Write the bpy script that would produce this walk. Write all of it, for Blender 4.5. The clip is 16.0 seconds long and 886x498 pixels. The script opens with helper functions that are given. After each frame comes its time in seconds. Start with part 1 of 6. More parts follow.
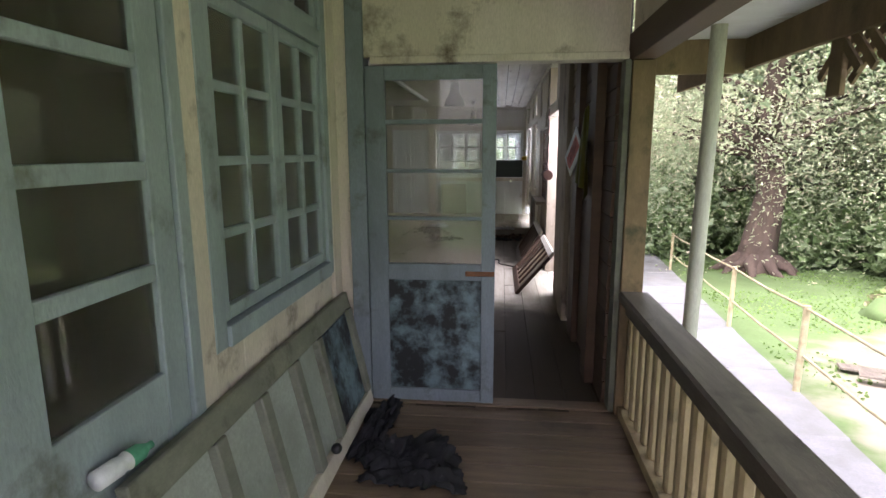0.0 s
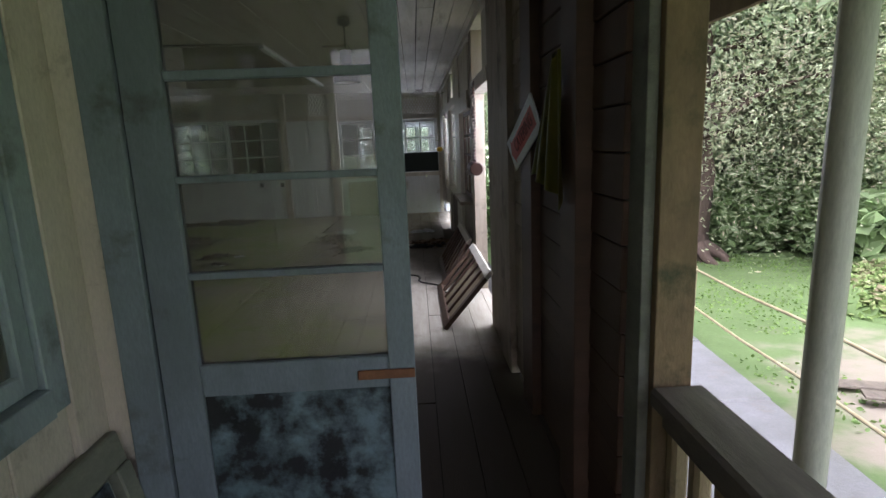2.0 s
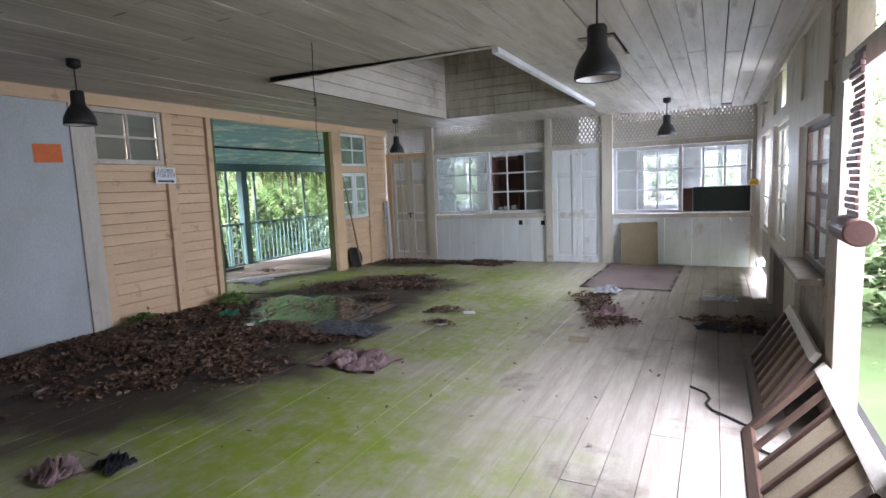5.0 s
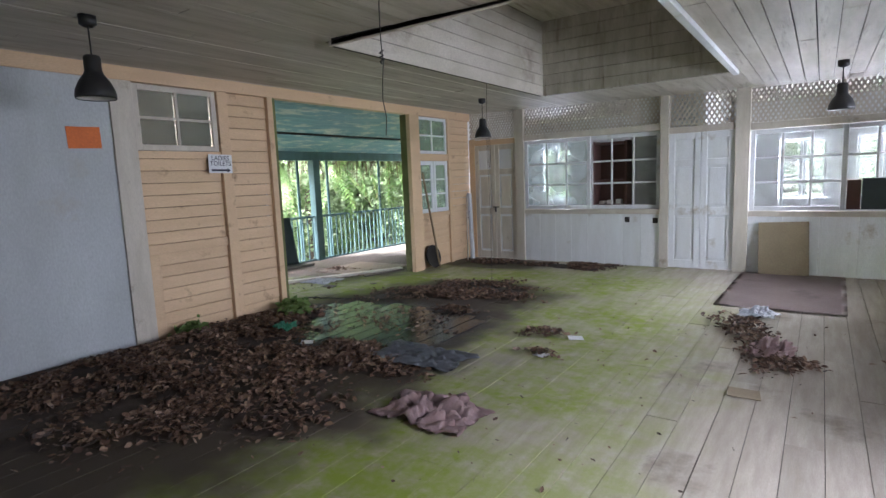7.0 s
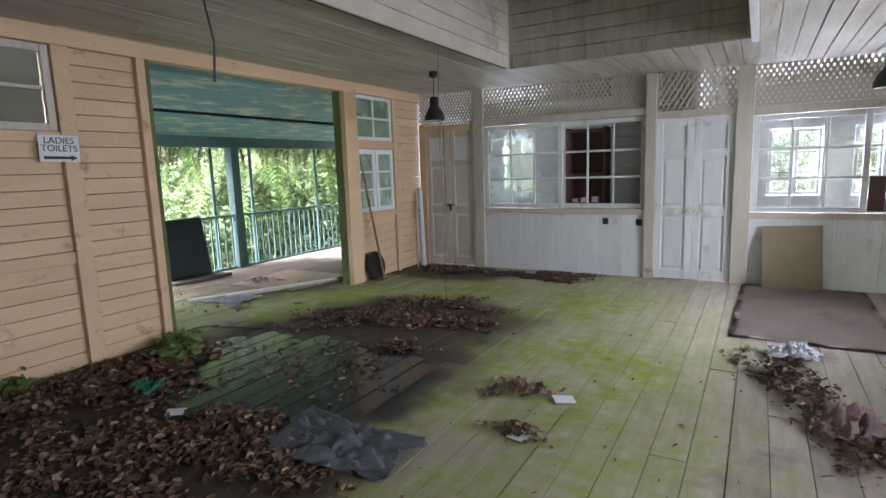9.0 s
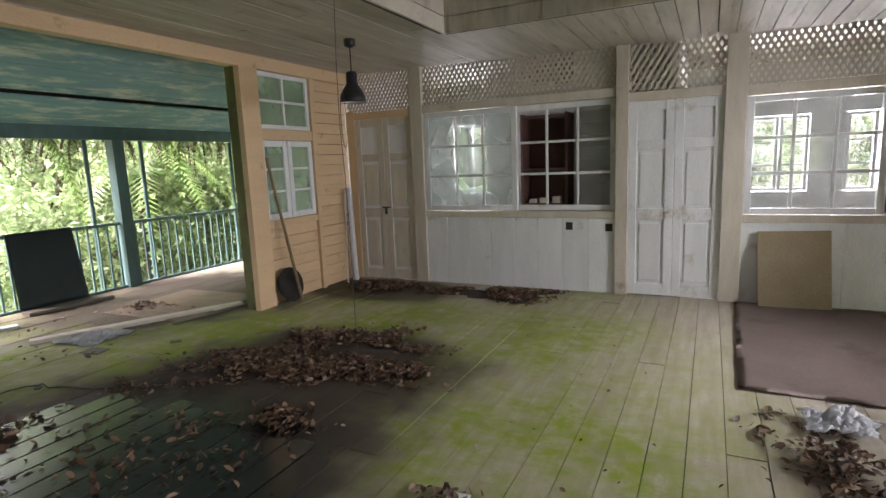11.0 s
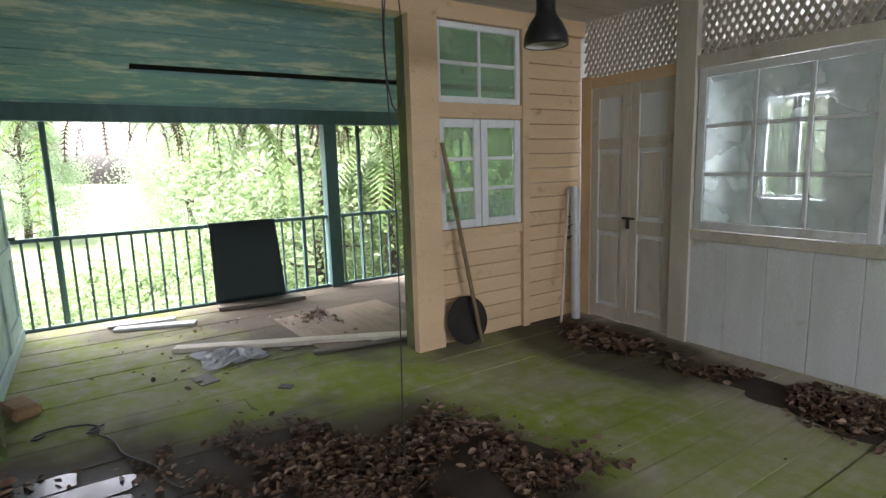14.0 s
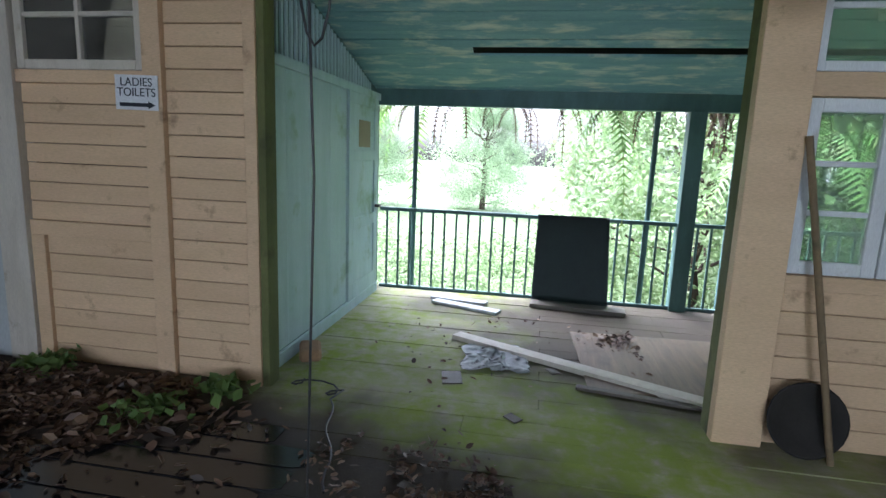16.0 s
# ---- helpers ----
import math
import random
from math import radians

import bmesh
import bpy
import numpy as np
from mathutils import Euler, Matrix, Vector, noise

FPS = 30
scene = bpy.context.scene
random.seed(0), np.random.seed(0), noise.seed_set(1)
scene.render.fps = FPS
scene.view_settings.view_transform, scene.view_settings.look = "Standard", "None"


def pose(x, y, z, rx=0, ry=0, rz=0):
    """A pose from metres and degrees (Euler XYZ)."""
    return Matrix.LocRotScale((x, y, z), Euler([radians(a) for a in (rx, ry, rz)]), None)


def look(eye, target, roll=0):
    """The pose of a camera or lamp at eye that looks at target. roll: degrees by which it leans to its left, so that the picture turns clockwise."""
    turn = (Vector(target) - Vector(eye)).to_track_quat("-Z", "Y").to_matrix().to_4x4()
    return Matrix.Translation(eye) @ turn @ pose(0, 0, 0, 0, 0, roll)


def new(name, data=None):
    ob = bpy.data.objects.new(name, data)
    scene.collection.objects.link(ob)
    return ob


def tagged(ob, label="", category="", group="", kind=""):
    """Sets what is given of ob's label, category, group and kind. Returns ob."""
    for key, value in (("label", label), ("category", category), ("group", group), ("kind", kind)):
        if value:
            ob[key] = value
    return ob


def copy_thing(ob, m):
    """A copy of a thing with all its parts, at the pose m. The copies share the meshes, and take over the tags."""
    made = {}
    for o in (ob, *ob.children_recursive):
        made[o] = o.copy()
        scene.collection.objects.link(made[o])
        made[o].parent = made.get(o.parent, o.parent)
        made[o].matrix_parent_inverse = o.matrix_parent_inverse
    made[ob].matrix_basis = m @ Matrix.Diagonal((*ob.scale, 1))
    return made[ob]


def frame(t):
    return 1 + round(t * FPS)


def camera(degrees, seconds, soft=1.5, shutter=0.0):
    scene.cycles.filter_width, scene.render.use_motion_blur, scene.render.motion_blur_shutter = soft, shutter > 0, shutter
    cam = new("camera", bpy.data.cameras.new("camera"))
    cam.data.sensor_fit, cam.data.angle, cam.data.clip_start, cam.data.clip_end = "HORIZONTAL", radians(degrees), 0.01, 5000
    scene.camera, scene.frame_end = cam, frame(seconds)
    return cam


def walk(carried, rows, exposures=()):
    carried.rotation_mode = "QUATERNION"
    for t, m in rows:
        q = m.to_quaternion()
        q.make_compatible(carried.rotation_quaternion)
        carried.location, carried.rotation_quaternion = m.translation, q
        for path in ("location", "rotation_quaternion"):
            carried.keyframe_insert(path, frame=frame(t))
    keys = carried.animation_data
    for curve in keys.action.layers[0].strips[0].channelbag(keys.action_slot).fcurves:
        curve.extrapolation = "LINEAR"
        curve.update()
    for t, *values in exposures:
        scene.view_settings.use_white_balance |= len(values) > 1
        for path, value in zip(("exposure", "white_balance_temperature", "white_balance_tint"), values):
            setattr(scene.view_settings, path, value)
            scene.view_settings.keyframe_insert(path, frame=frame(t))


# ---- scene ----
cam = camera(78.4, 16.0)
PATH = [
    (0, (0.037, -0.183, 1.562), (-0.173, 1.774, 1.212), -0.2),
    (0.5, (-0.045, 0.167, 1.574), (0.004, 2.131, 1.2), -0.5),
    (1, (-0.017, 0.598, 1.533), (0.099, 2.558, 1.153), -1.2),
    (1.5, (-0.006, 0.995, 1.534), (0.091, 2.954, 1.143), -1.5),
    (2, (0.035, 1.428, 1.527), (0.122, 3.39, 1.147), -2.3),
    (2.5, (0.135, 1.869, 1.528), (0.174, 3.835, 1.16), -2.0),
    (3, (0.181, 2.253, 1.536), (0.14, 4.224, 1.2), -1.6),
    (3.5, (0.223, 2.645, 1.548), (0.06, 4.617, 1.261), -1.8),
    (4, (0.266, 3.03, 1.546), (-0.14, 4.972, 1.292), -2.5),
    (4.5, (0.217, 3.309, 1.538), (-0.453, 5.178, 1.304), -2.4),
    (5, (0.047, 3.494, 1.56), (-0.848, 5.268, 1.329), -2.4),
    (7.3, (-0.902, 4.802, 1.573), (-2.04, 6.428, 1.317), -2.3),
    (7.5, (-1.012, 4.955, 1.576), (-2.131, 6.592, 1.314), -2.1),
    (8, (-1.207, 5.326, 1.591), (-2.288, 6.987, 1.315), -1.8),
    (8.5, (-1.386, 5.68, 1.613), (-2.441, 7.355, 1.324), -1.7),
    (9, (-1.546, 6.014, 1.585), (-2.542, 7.724, 1.292), -1.9),
    (9.5, (-1.747, 6.395, 1.593), (-2.633, 8.161, 1.28), -2.2),
    (9.7, (-1.789, 6.582, 1.581), (-2.649, 8.36, 1.265), -2.3),
    (11.8, (-2.094, 8.123, 1.559), (-3.017, 9.87, 1.248), -2.3),
    (12, (-2.159, 8.341, 1.549), (-3.139, 10.056, 1.237), -2.3),
    (12.5, (-2.333, 8.704, 1.525), (-3.463, 10.325, 1.221), -1.7),
    (13, (-2.455, 8.971, 1.539), (-3.755, 10.459, 1.231), -1.1),
    (13.5, (-2.597, 9.332, 1.536), (-4.044, 10.678, 1.226), -1.4),
    (14, (-2.711, 9.716, 1.54), (-4.368, 10.791, 1.227), -1.7),
    (14.5, (-2.834, 9.969, 1.534), (-4.7, 10.617, 1.222), -2.2),
    (15, (-2.995, 10.244, 1.548), (-4.956, 10.481, 1.232), -2.2),
    (15.5, (-3.113, 10.491, 1.518), (-5.088, 10.404, 1.211), -0.4),
    (16, (-3.346, 10.816, 1.544), (-5.287, 10.481, 1.199), 2.2),
]
EXPO = [(0.0, 2.45, 6100, 26), (1.0, 2.2, 6000, 24), (2.0, 1.75, 5800, 21), (3.0, 2.15, 6100, 26), (3.5, 3.0, 6100, 27), (4.0, 3.3, 6000, 27), (5.0, 3.5, 5700, 25), (9.0, 3.4, 5900, 25), (12.5, 3.0, 6950, 25), (14.0, 3.05, 6200, 21), (16.0, 2.95, 5400, 18)]
walk(cam, [(t, look(eye, target, roll)) for t, eye, target, roll in PATH], EXPO)

# ---- world and sun: bright overcast day ----
world = bpy.data.worlds.new("overcast_sky")
scene.world = world
world.use_nodes = True
wn = world.node_tree.nodes
sky = wn.new("ShaderNodeTexSky")
sky.sky_type = "NISHITA"
sky.sun_disc = False
sky.sun_elevation, sky.sun_rotation = radians(58), radians(214)
sky.dust_density, sky.air_density, sky.ozone_density = 6.0, 1.6, 0.6
soften = wn.new("ShaderNodeHueSaturation")
soften.inputs["Saturation"].default_value = 0.3
world.node_tree.links.new(sky.outputs[0], soften.inputs["Color"])
world.node_tree.links.new(soften.outputs[0], wn["Background"].inputs["Color"])
wn["Background"].inputs["Strength"].default_value = 0.15
sun_data = bpy.data.lights.new("sun", "SUN")
sun_data.energy, sun_data.angle, sun_data.color = 3.4, radians(60), (1.0, 0.97, 0.92)
sun = new("sun", sun_data)
sun.matrix_world = look((-10, -15, 29), (0, 0, 0))
scene.view_settings.exposure = 0.0


def sky_light(name, size_x, size_y, watts, m):
    """Stands in a window's opening for the sky outside it."""
    d = bpy.data.lights.new(name, "AREA")
    d.shape, d.size, d.size_y, d.energy, d.color = "RECTANGLE", size_x, size_y, watts, (0.95, 0.98, 1.0)
    o = new(name, d)
    o.matrix_world = m


TURN = Matrix.Rotation(radians(90), 4, "Z")
# the sky's light falls inwards and down through the garden openings
for y0_, y1_, z0_, z1_, w_ in ((7.65, 8.6, 0.9, 1.88, 7), (9.45, 10.85, 0.82, 2.05, 14), (11.35, 12.65, 0.8, 2.05, 44)):
    ym_, zm_ = (y0_ + y1_) / 2, (z0_ + z1_) / 2
    sky_light("garden_skylight", z1_ - z0_, y1_ - y0_, w_, look((1.2, ym_, zm_ + 0.3), (0.2, ym_, zm_ - 0.4)) @ TURN)
sky_light("doorway_skylight", 1.1, 1.0, 19, look((1.25, 6.45, 1.75), (0.1, 6.4, 0.3)) @ TURN)
for x0_, x1_, z0_, z1_ in ((-6.33, -5.6, 1.0, 2.2), (-1.4, -0.7, 0.98, 2.02), (-0.22, 0.47, 0.98, 2.02)):
    xm_, zm_ = (x0_ + x1_) / 2, (z0_ + z1_) / 2
    sky_light("window_skylight", 1.3 * (x1_ - x0_), 1.25 * (z1_ - z0_), 60, look((xm_, 17.3, zm_ + 0.1), (xm_, 16.3, zm_ - 0.3)))


# ---- materials ----
def mat(name, col, col2=None, rough=0.7, scale=3.0, stretch=(1, 1, 1), stain=None, stain_amt=0.45, stain_scale=1.5,
        rand=0.12, bump=0.25, fine=60.0, metal=0.0, extra=None, spec=0.4, stain_stretch=(1, 1, 1)):
    m = bpy.data.materials.new(name)
    m.use_nodes = True
    nt = m.node_tree
    n, ln = nt.nodes, nt.links.new
    b = n["Principled BSDF"]
    b.inputs["Roughness"].default_value = rough
    b.inputs["Metallic"].default_value = metal
    b.inputs["Specular IOR Level"].default_value = spec
    geo = n.new("ShaderNodeNewGeometry")
    mp = n.new("ShaderNodeMapping")
    mp.inputs["Scale"].default_value = stretch
    ln(geo.outputs["Position"], mp.inputs["Vector"])
    info = n.new("ShaderNodeObjectInfo")
    off = n.new("ShaderNodeVectorMath")
    off.operation = "ADD"
    sc = n.new("ShaderNodeMath")
    sc.operation = "MULTIPLY"
    sc.inputs[1].default_value = 13.0
    ln(info.outputs["Random"], sc.inputs[0])
    ln(mp.outputs[0], off.inputs[0])
    ln(sc.outputs[0], off.inputs[1])

    def noise_tex(s, detail, src):
        t = n.new("ShaderNodeTexNoise")
        t.inputs["Scale"].default_value = s
        t.inputs["Detail"].default_value = detail
        t.inputs["Roughness"].default_value = 0.65
        ln(src, t.inputs["Vector"])
        return t

    def ramp(src, a, c):
        r = n.new("ShaderNodeMapRange")
        r.inputs["From Min"].default_value, r.inputs["From Max"].default_value = a, c
        ln(src, r.inputs["Value"])
        return r.outputs[0]

    def mix(fac, a, c):
        x = n.new("ShaderNodeMix")
        x.data_type = "RGBA"
        for sock, v in ((x.inputs["Factor"], fac), (x.inputs["A"], a), (x.inputs["B"], c)):
            if isinstance(v, (tuple, float, int)):
                sock.default_value = (*v, 1) if isinstance(v, tuple) else v
            else:
                ln(v, sock)
        return x.outputs["Result"]

    big = noise_tex(scale, 6, off.outputs[0])
    small = noise_tex(fine, 4, off.outputs[0])
    c = mix(ramp(big.outputs[0], 0.35, 0.65), col, col2 or tuple(v * 0.8 for v in col))
    c = mix(ramp(small.outputs[0], 0.3, 1.1), c, tuple(v * 0.55 for v in col))
    if stain:
        sm = n.new("ShaderNodeMapping")
        sm.inputs["Scale"].default_value = stain_stretch
        ln(geo.outputs["Position"], sm.inputs["Vector"])
        st = noise_tex(stain_scale, 9, sm.outputs[0])
        lo = 0.72 - 0.35 * stain_amt
        c = mix(ramp(st.outputs[0], lo, lo + 0.16), c, stain)
    if extra:
        c = extra(nt, geo.outputs["Position"], c, mix, ramp, noise_tex, b)
    hs = n.new("ShaderNodeHueSaturation")
    vr = n.new("ShaderNodeMapRange")
    vr.inputs["To Min"].default_value, vr.inputs["To Max"].default_value = 1 - rand, 1 + rand
    ln(info.outputs["Random"], vr.inputs["Value"])
    ln(vr.outputs[0], hs.inputs["Value"])
    ln(c, hs.inputs["Color"])
    ln(hs.outputs[0], b.inputs["Base Color"])
    if bump:
        bp = n.new("ShaderNodeBump")
        bp.inputs["Strength"].default_value = bump
        bp.inputs["Distance"].default_value = 0.006
        add = n.new("ShaderNodeMath")
        ln(big.outputs[0], add.inputs[0])
        ln(small.outputs[0], add.inputs[1])
        ln(add.outputs[0], bp.inputs["Height"])
        ln(bp.outputs[0], b.inputs["Normal"])
    return m


def blob(nt, pos, centre, size, wobble=0.5):
    """A ragged patch on the floor: 1 inside, 0 outside."""
    n, ln = nt.nodes, nt.links.new
    sub = n.new("ShaderNodeVectorMath")
    sub.operation = "SUBTRACT"
    sub.inputs[1].default_value = (*centre, 0)
    ln(pos, sub.inputs[0])
    div = n.new("ShaderNodeVectorMath")
    div.operation = "DIVIDE"
    div.inputs[1].default_value = (*size, 100)
    ln(sub.outputs[0], div.inputs[0])
    le = n.new("ShaderNodeVectorMath")
    le.operation = "LENGTH"
    ln(div.outputs[0], le.inputs[0])
    t = n.new("ShaderNodeTexNoise")
    t.inputs["Scale"].default_value = 2.2
    t.inputs["Detail"].default_value = 8
    ln(pos, t.inputs["Vector"])
    ma = n.new("ShaderNodeMath")
    ma.operation = "MULTIPLY_ADD"
    ma.inputs[1].default_value = wobble * 2
    ln(t.outputs[0], ma.inputs[0])
    ln(le.outputs["Value"], ma.inputs[2])
    r = n.new("ShaderNodeMapRange")
    r.interpolation_type = "SMOOTHSTEP"
    r.inputs["From Min"].default_value, r.inputs["From Max"].default_value = 0.75 + wobble, 1.2 + wobble
    r.inputs["To Min"].default_value, r.inputs["To Max"].default_value = 1, 0
    ln(ma.outputs[0], r.inputs["Value"])
    return r.outputs[0]


def floor_extra(nt, pos, c, mix, ramp, noise_tex, b):
    """Moss, mud, a wet patch and the painted shade inside the veranda door."""
    moss_n = noise_tex(1.1, 8, pos)
    moss_f = noise_tex(7.0, 6, pos)
    both = nt.nodes.new("ShaderNodeMath")
    both.operation = "MULTIPLY"
    nt.links.new(ramp(moss_n.outputs[0], 0.30, 0.58), both.inputs[0])
    nt.links.new(ramp(moss_f.outputs[0], 0.25, 0.60), both.inputs[1])

    def patch(centre, size, amt, wob=0.5):
        k = nt.nodes.new("ShaderNodeMath")
        k.operation = "MULTIPLY"
        k.inputs[1].default_value = amt
        nt.links.new(blob(nt, pos, centre, size, wob), k.inputs[0])
        return k

    for centre, size in (((-3.4, 8.6), (1.9, 5.5)), ((-7.5, 10.3), (2.9, 2.1)), ((-5.6, 11.4), (1.8, 2.2)), ((-2.2, 5.0), (2.0, 1.9))):
        k = patch(centre, size, 1.0)
        x = nt.nodes.new("ShaderNodeMath")
        x.operation = "MULTIPLY"
        nt.links.new(k.outputs[0], x.inputs[0])
        nt.links.new(both.outputs[0], x.inputs[1])
        c = mix(x.outputs[0], c, (0.21, 0.27, 0.03))
    # dark patches: mud, except (0.1, 3.8), which paints the shade inside the veranda door
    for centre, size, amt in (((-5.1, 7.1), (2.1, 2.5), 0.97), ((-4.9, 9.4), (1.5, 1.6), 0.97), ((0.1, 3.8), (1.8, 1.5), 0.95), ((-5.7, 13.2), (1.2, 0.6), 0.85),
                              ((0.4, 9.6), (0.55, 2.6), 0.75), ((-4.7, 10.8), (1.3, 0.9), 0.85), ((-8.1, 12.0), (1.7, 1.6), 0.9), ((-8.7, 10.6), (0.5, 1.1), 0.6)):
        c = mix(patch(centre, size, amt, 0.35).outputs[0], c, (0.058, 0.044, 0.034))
    wet = patch((-4.8, 9.0), (1.3, 1.05), 1.0, 0.25)
    c = mix(wet.outputs[0], c, (0.02, 0.02, 0.022))
    r = nt.nodes.new("ShaderNodeMapRange")
    r.inputs["To Min"].default_value, r.inputs["To Max"].default_value = 0.8, 0.3
    nt.links.new(wet.outputs[0], r.inputs["Value"])
    nt.links.new(r.outputs[0], b.inputs["Roughness"])
    return c


def ground_extra(nt, pos, c, mix, ramp, noise_tex, b):
    k = blob(nt, pos, (5.3, 4.0), (2.2, 3.2), 0.6)
    return mix(k, c, (0.19, 0.165, 0.13))


M = {}
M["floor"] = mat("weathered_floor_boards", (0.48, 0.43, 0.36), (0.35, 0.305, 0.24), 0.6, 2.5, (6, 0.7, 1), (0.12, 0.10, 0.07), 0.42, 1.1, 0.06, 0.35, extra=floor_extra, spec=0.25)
M["deck"] = mat("brown_deck_boards", (0.21, 0.15, 0.10), (0.12, 0.085, 0.06), 0.55, 3, (0.7, 7, 1), (0.05, 0.037, 0.028), 0.5, 2.0, 0.16, 0.4)
M["ceil"] = mat("flaking_white_ceiling", (0.56, 0.52, 0.45), (0.36, 0.32, 0.25), 0.6, 1.6, (4, 0.5, 1), (0.18, 0.14, 0.10), 0.42, 1.2, 0.05, 0.25, spec=0.4, stain_stretch=(9, 0.8, 1))
M["cream"] = mat("cream_painted_boards", (0.70, 0.50, 0.31), (0.62, 0.43, 0.26), 0.6, 2, (1, 0.6, 3), (0.22, 0.14, 0.08), 0.34, 5.0, 0.05, 0.2)
M["vcream"] = mat("stained_cream_wall", (0.66, 0.585, 0.52), (0.55, 0.48, 0.41), 0.65, 1.8, (2, 2, 0.6), (0.09, 0.06, 0.04), 0.5, 3.2, 0.04, 0.2)
M["white"] = mat("white_painted_boards", (0.76, 0.78, 0.80), (0.66, 0.67, 0.67), 0.6, 1.8, (3, 3, 0.6), (0.34, 0.28, 0.20), 0.36, 2.6, 0.04, 0.15)
M["wpost"] = mat("dirty_white_timber", (0.62, 0.57, 0.49), (0.50, 0.45, 0.37), 0.6, 3, (3, 3, 0.6), (0.20, 0.14, 0.09), 0.35, 3.0, 0.05, 0.25)
M["panelwhite"] = mat("blue_white_panel", (0.50, 0.53, 0.55), (0.40, 0.42, 0.42), 0.55, 1.2, (1, 1, 0.5), (0.36, 0.33, 0.27), 0.28, 1.1, 0.03, 0.12)
M["blue"] = mat("flaking_blue_paint", (0.33, 0.39, 0.43), (0.24, 0.29, 0.32), 0.55, 2.5, (2, 2, 0.7), (0.10, 0.10, 0.085), 0.46, 4.0, 0.06, 0.3)
M["bluepeel"] = mat("peeling_blue_panel", (0.19, 0.26, 0.30), (0.13, 0.19, 0.22), 0.55, 4, (1, 1, 1), (0.012, 0.013, 0.016), 0.92, 5.0, 0.03, 0.5)
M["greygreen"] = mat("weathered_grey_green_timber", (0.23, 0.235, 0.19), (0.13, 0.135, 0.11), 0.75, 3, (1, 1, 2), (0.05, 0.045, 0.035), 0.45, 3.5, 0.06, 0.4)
M["doorpanel"] = mat("pale_grey_green_panel", (0.34, 0.37, 0.34), (0.24, 0.26, 0.23), 0.7, 3, (1, 1, 1), (0.10, 0.10, 0.08), 0.35, 3.0, 0.05, 0.3)
M["teal"] = mat("faded_teal_boards", (0.15, 0.29, 0.33), (0.22, 0.38, 0.40), 0.6, 2.0, (6, 0.7, 2), (0.50, 0.53, 0.44), 0.62, 1.3, 0.12, 0.3, stain_stretch=(5, 1.6, 1))
M["tealwall"] = mat("pale_turquoise_planks", (0.52, 0.64, 0.70), (0.40, 0.54, 0.58), 0.6, 2.0, (4, 2, 0.5), (0.16, 0.24, 0.12), 0.35, 1.6, 0.06, 0.2)
M["tealdark"] = mat("dark_teal_timber", (0.09, 0.17, 0.17), (0.06, 0.12, 0.11), 0.6, 3, (2, 2, 0.7), (0.10, 0.13, 0.06), 0.3, 3.0, 0.05, 0.25)
M["brown"] = mat("dark_brown_siding", (0.10, 0.056, 0.036), (0.065, 0.036, 0.024), 0.6, 2.5, (1, 1, 5), (0.04, 0.027, 0.02), 0.35, 2.5, 0.12, 0.3)
M["pinkwall"] = mat("pinkish_brown_boards", (0.58, 0.46, 0.40), (0.48, 0.38, 0.33), 0.7, 1.5, (3, 3, 0.4), (0.15, 0.09, 0.06), 0.2, 2.5, 0.06, 0.15)
M["mossypost"] = mat("mossy_weathered_post", (0.24, 0.165, 0.09), (0.14, 0.105, 0.06), 0.8, 4, (2, 2, 0.7), (0.055, 0.06, 0.03), 0.45, 5.0, 0.08, 0.5)
M["baluster"] = mat("yellowed_balusters", (0.42, 0.33, 0.19), (0.27, 0.21, 0.12), 0.7, 5, (2, 2, 0.6), (0.07, 0.065, 0.04), 0.4, 5.0, 0.15, 0.4)
M["railtop"] = mat("grey_rail_timber", (0.155, 0.13, 0.105), (0.08, 0.068, 0.055), 0.6, 4, (5, 0.6, 2), (0.045, 0.04, 0.03), 0.45, 4.0, 0.05, 0.4)
M["pole"] = mat("peeling_painted_pole", (0.50, 0.50, 0.42), (0.42, 0.42, 0.34), 0.5, 4, (2, 2, 0.5), (0.14, 0.08, 0.045), 0.26, 4.0, 0.03, 0.2)
M["rust"] = mat("rusty_metal", (0.24, 0.11, 0.06), (0.13, 0.06, 0.035), 0.75, 12, rand=0.1, bump=0.3, metal=0.3)
M["fence"] = mat("rusty_painted_fence", (0.42, 0.38, 0.24), (0.26, 0.20, 0.12), 0.6, 9, (1, 1, 1), (0.16, 0.09, 0.05), 0.4, 6.0, 0.06, 0.2)
M["black"] = mat("matt_black_metal", (0.018, 0.018, 0.02), (0.026, 0.025, 0.024), 0.45, 5, rand=0.03, bump=0.05)
M["lampwhite"] = mat("lamp_inner_white", (0.6, 0.58, 0.54), rough=0.5, bump=0)
# near-black: paints the shade in gaps behind boards, and serves as dark timber
M["dark"] = mat("dark_shade_fill_and_timber", (0.03, 0.026, 0.022), (0.018, 0.016, 0.014), 0.9, 4)
M["tar"] = mat("dark_green_sheet", (0.022, 0.035, 0.035), (0.016, 0.026, 0.027), 0.55, 4, stain=(0.045, 0.05, 0.04), stain_amt=0.25, rand=0.02, bump=0.3)
M["ply"] = mat("plain_brown_hardboard", (0.31, 0.25, 0.16), (0.26, 0.20, 0.125), 0.7, 3, rand=0.02, bump=0.1, stain=(0.20, 0.16, 0.10), stain_amt=0.25)
M["mat"] = mat("faded_brown_floor_sheet", (0.38, 0.30, 0.275), (0.30, 0.235, 0.21), 0.55, 1.6, stain=(0.15, 0.12, 0.10), stain_amt=0.4, rand=0.02, bump=0.15)
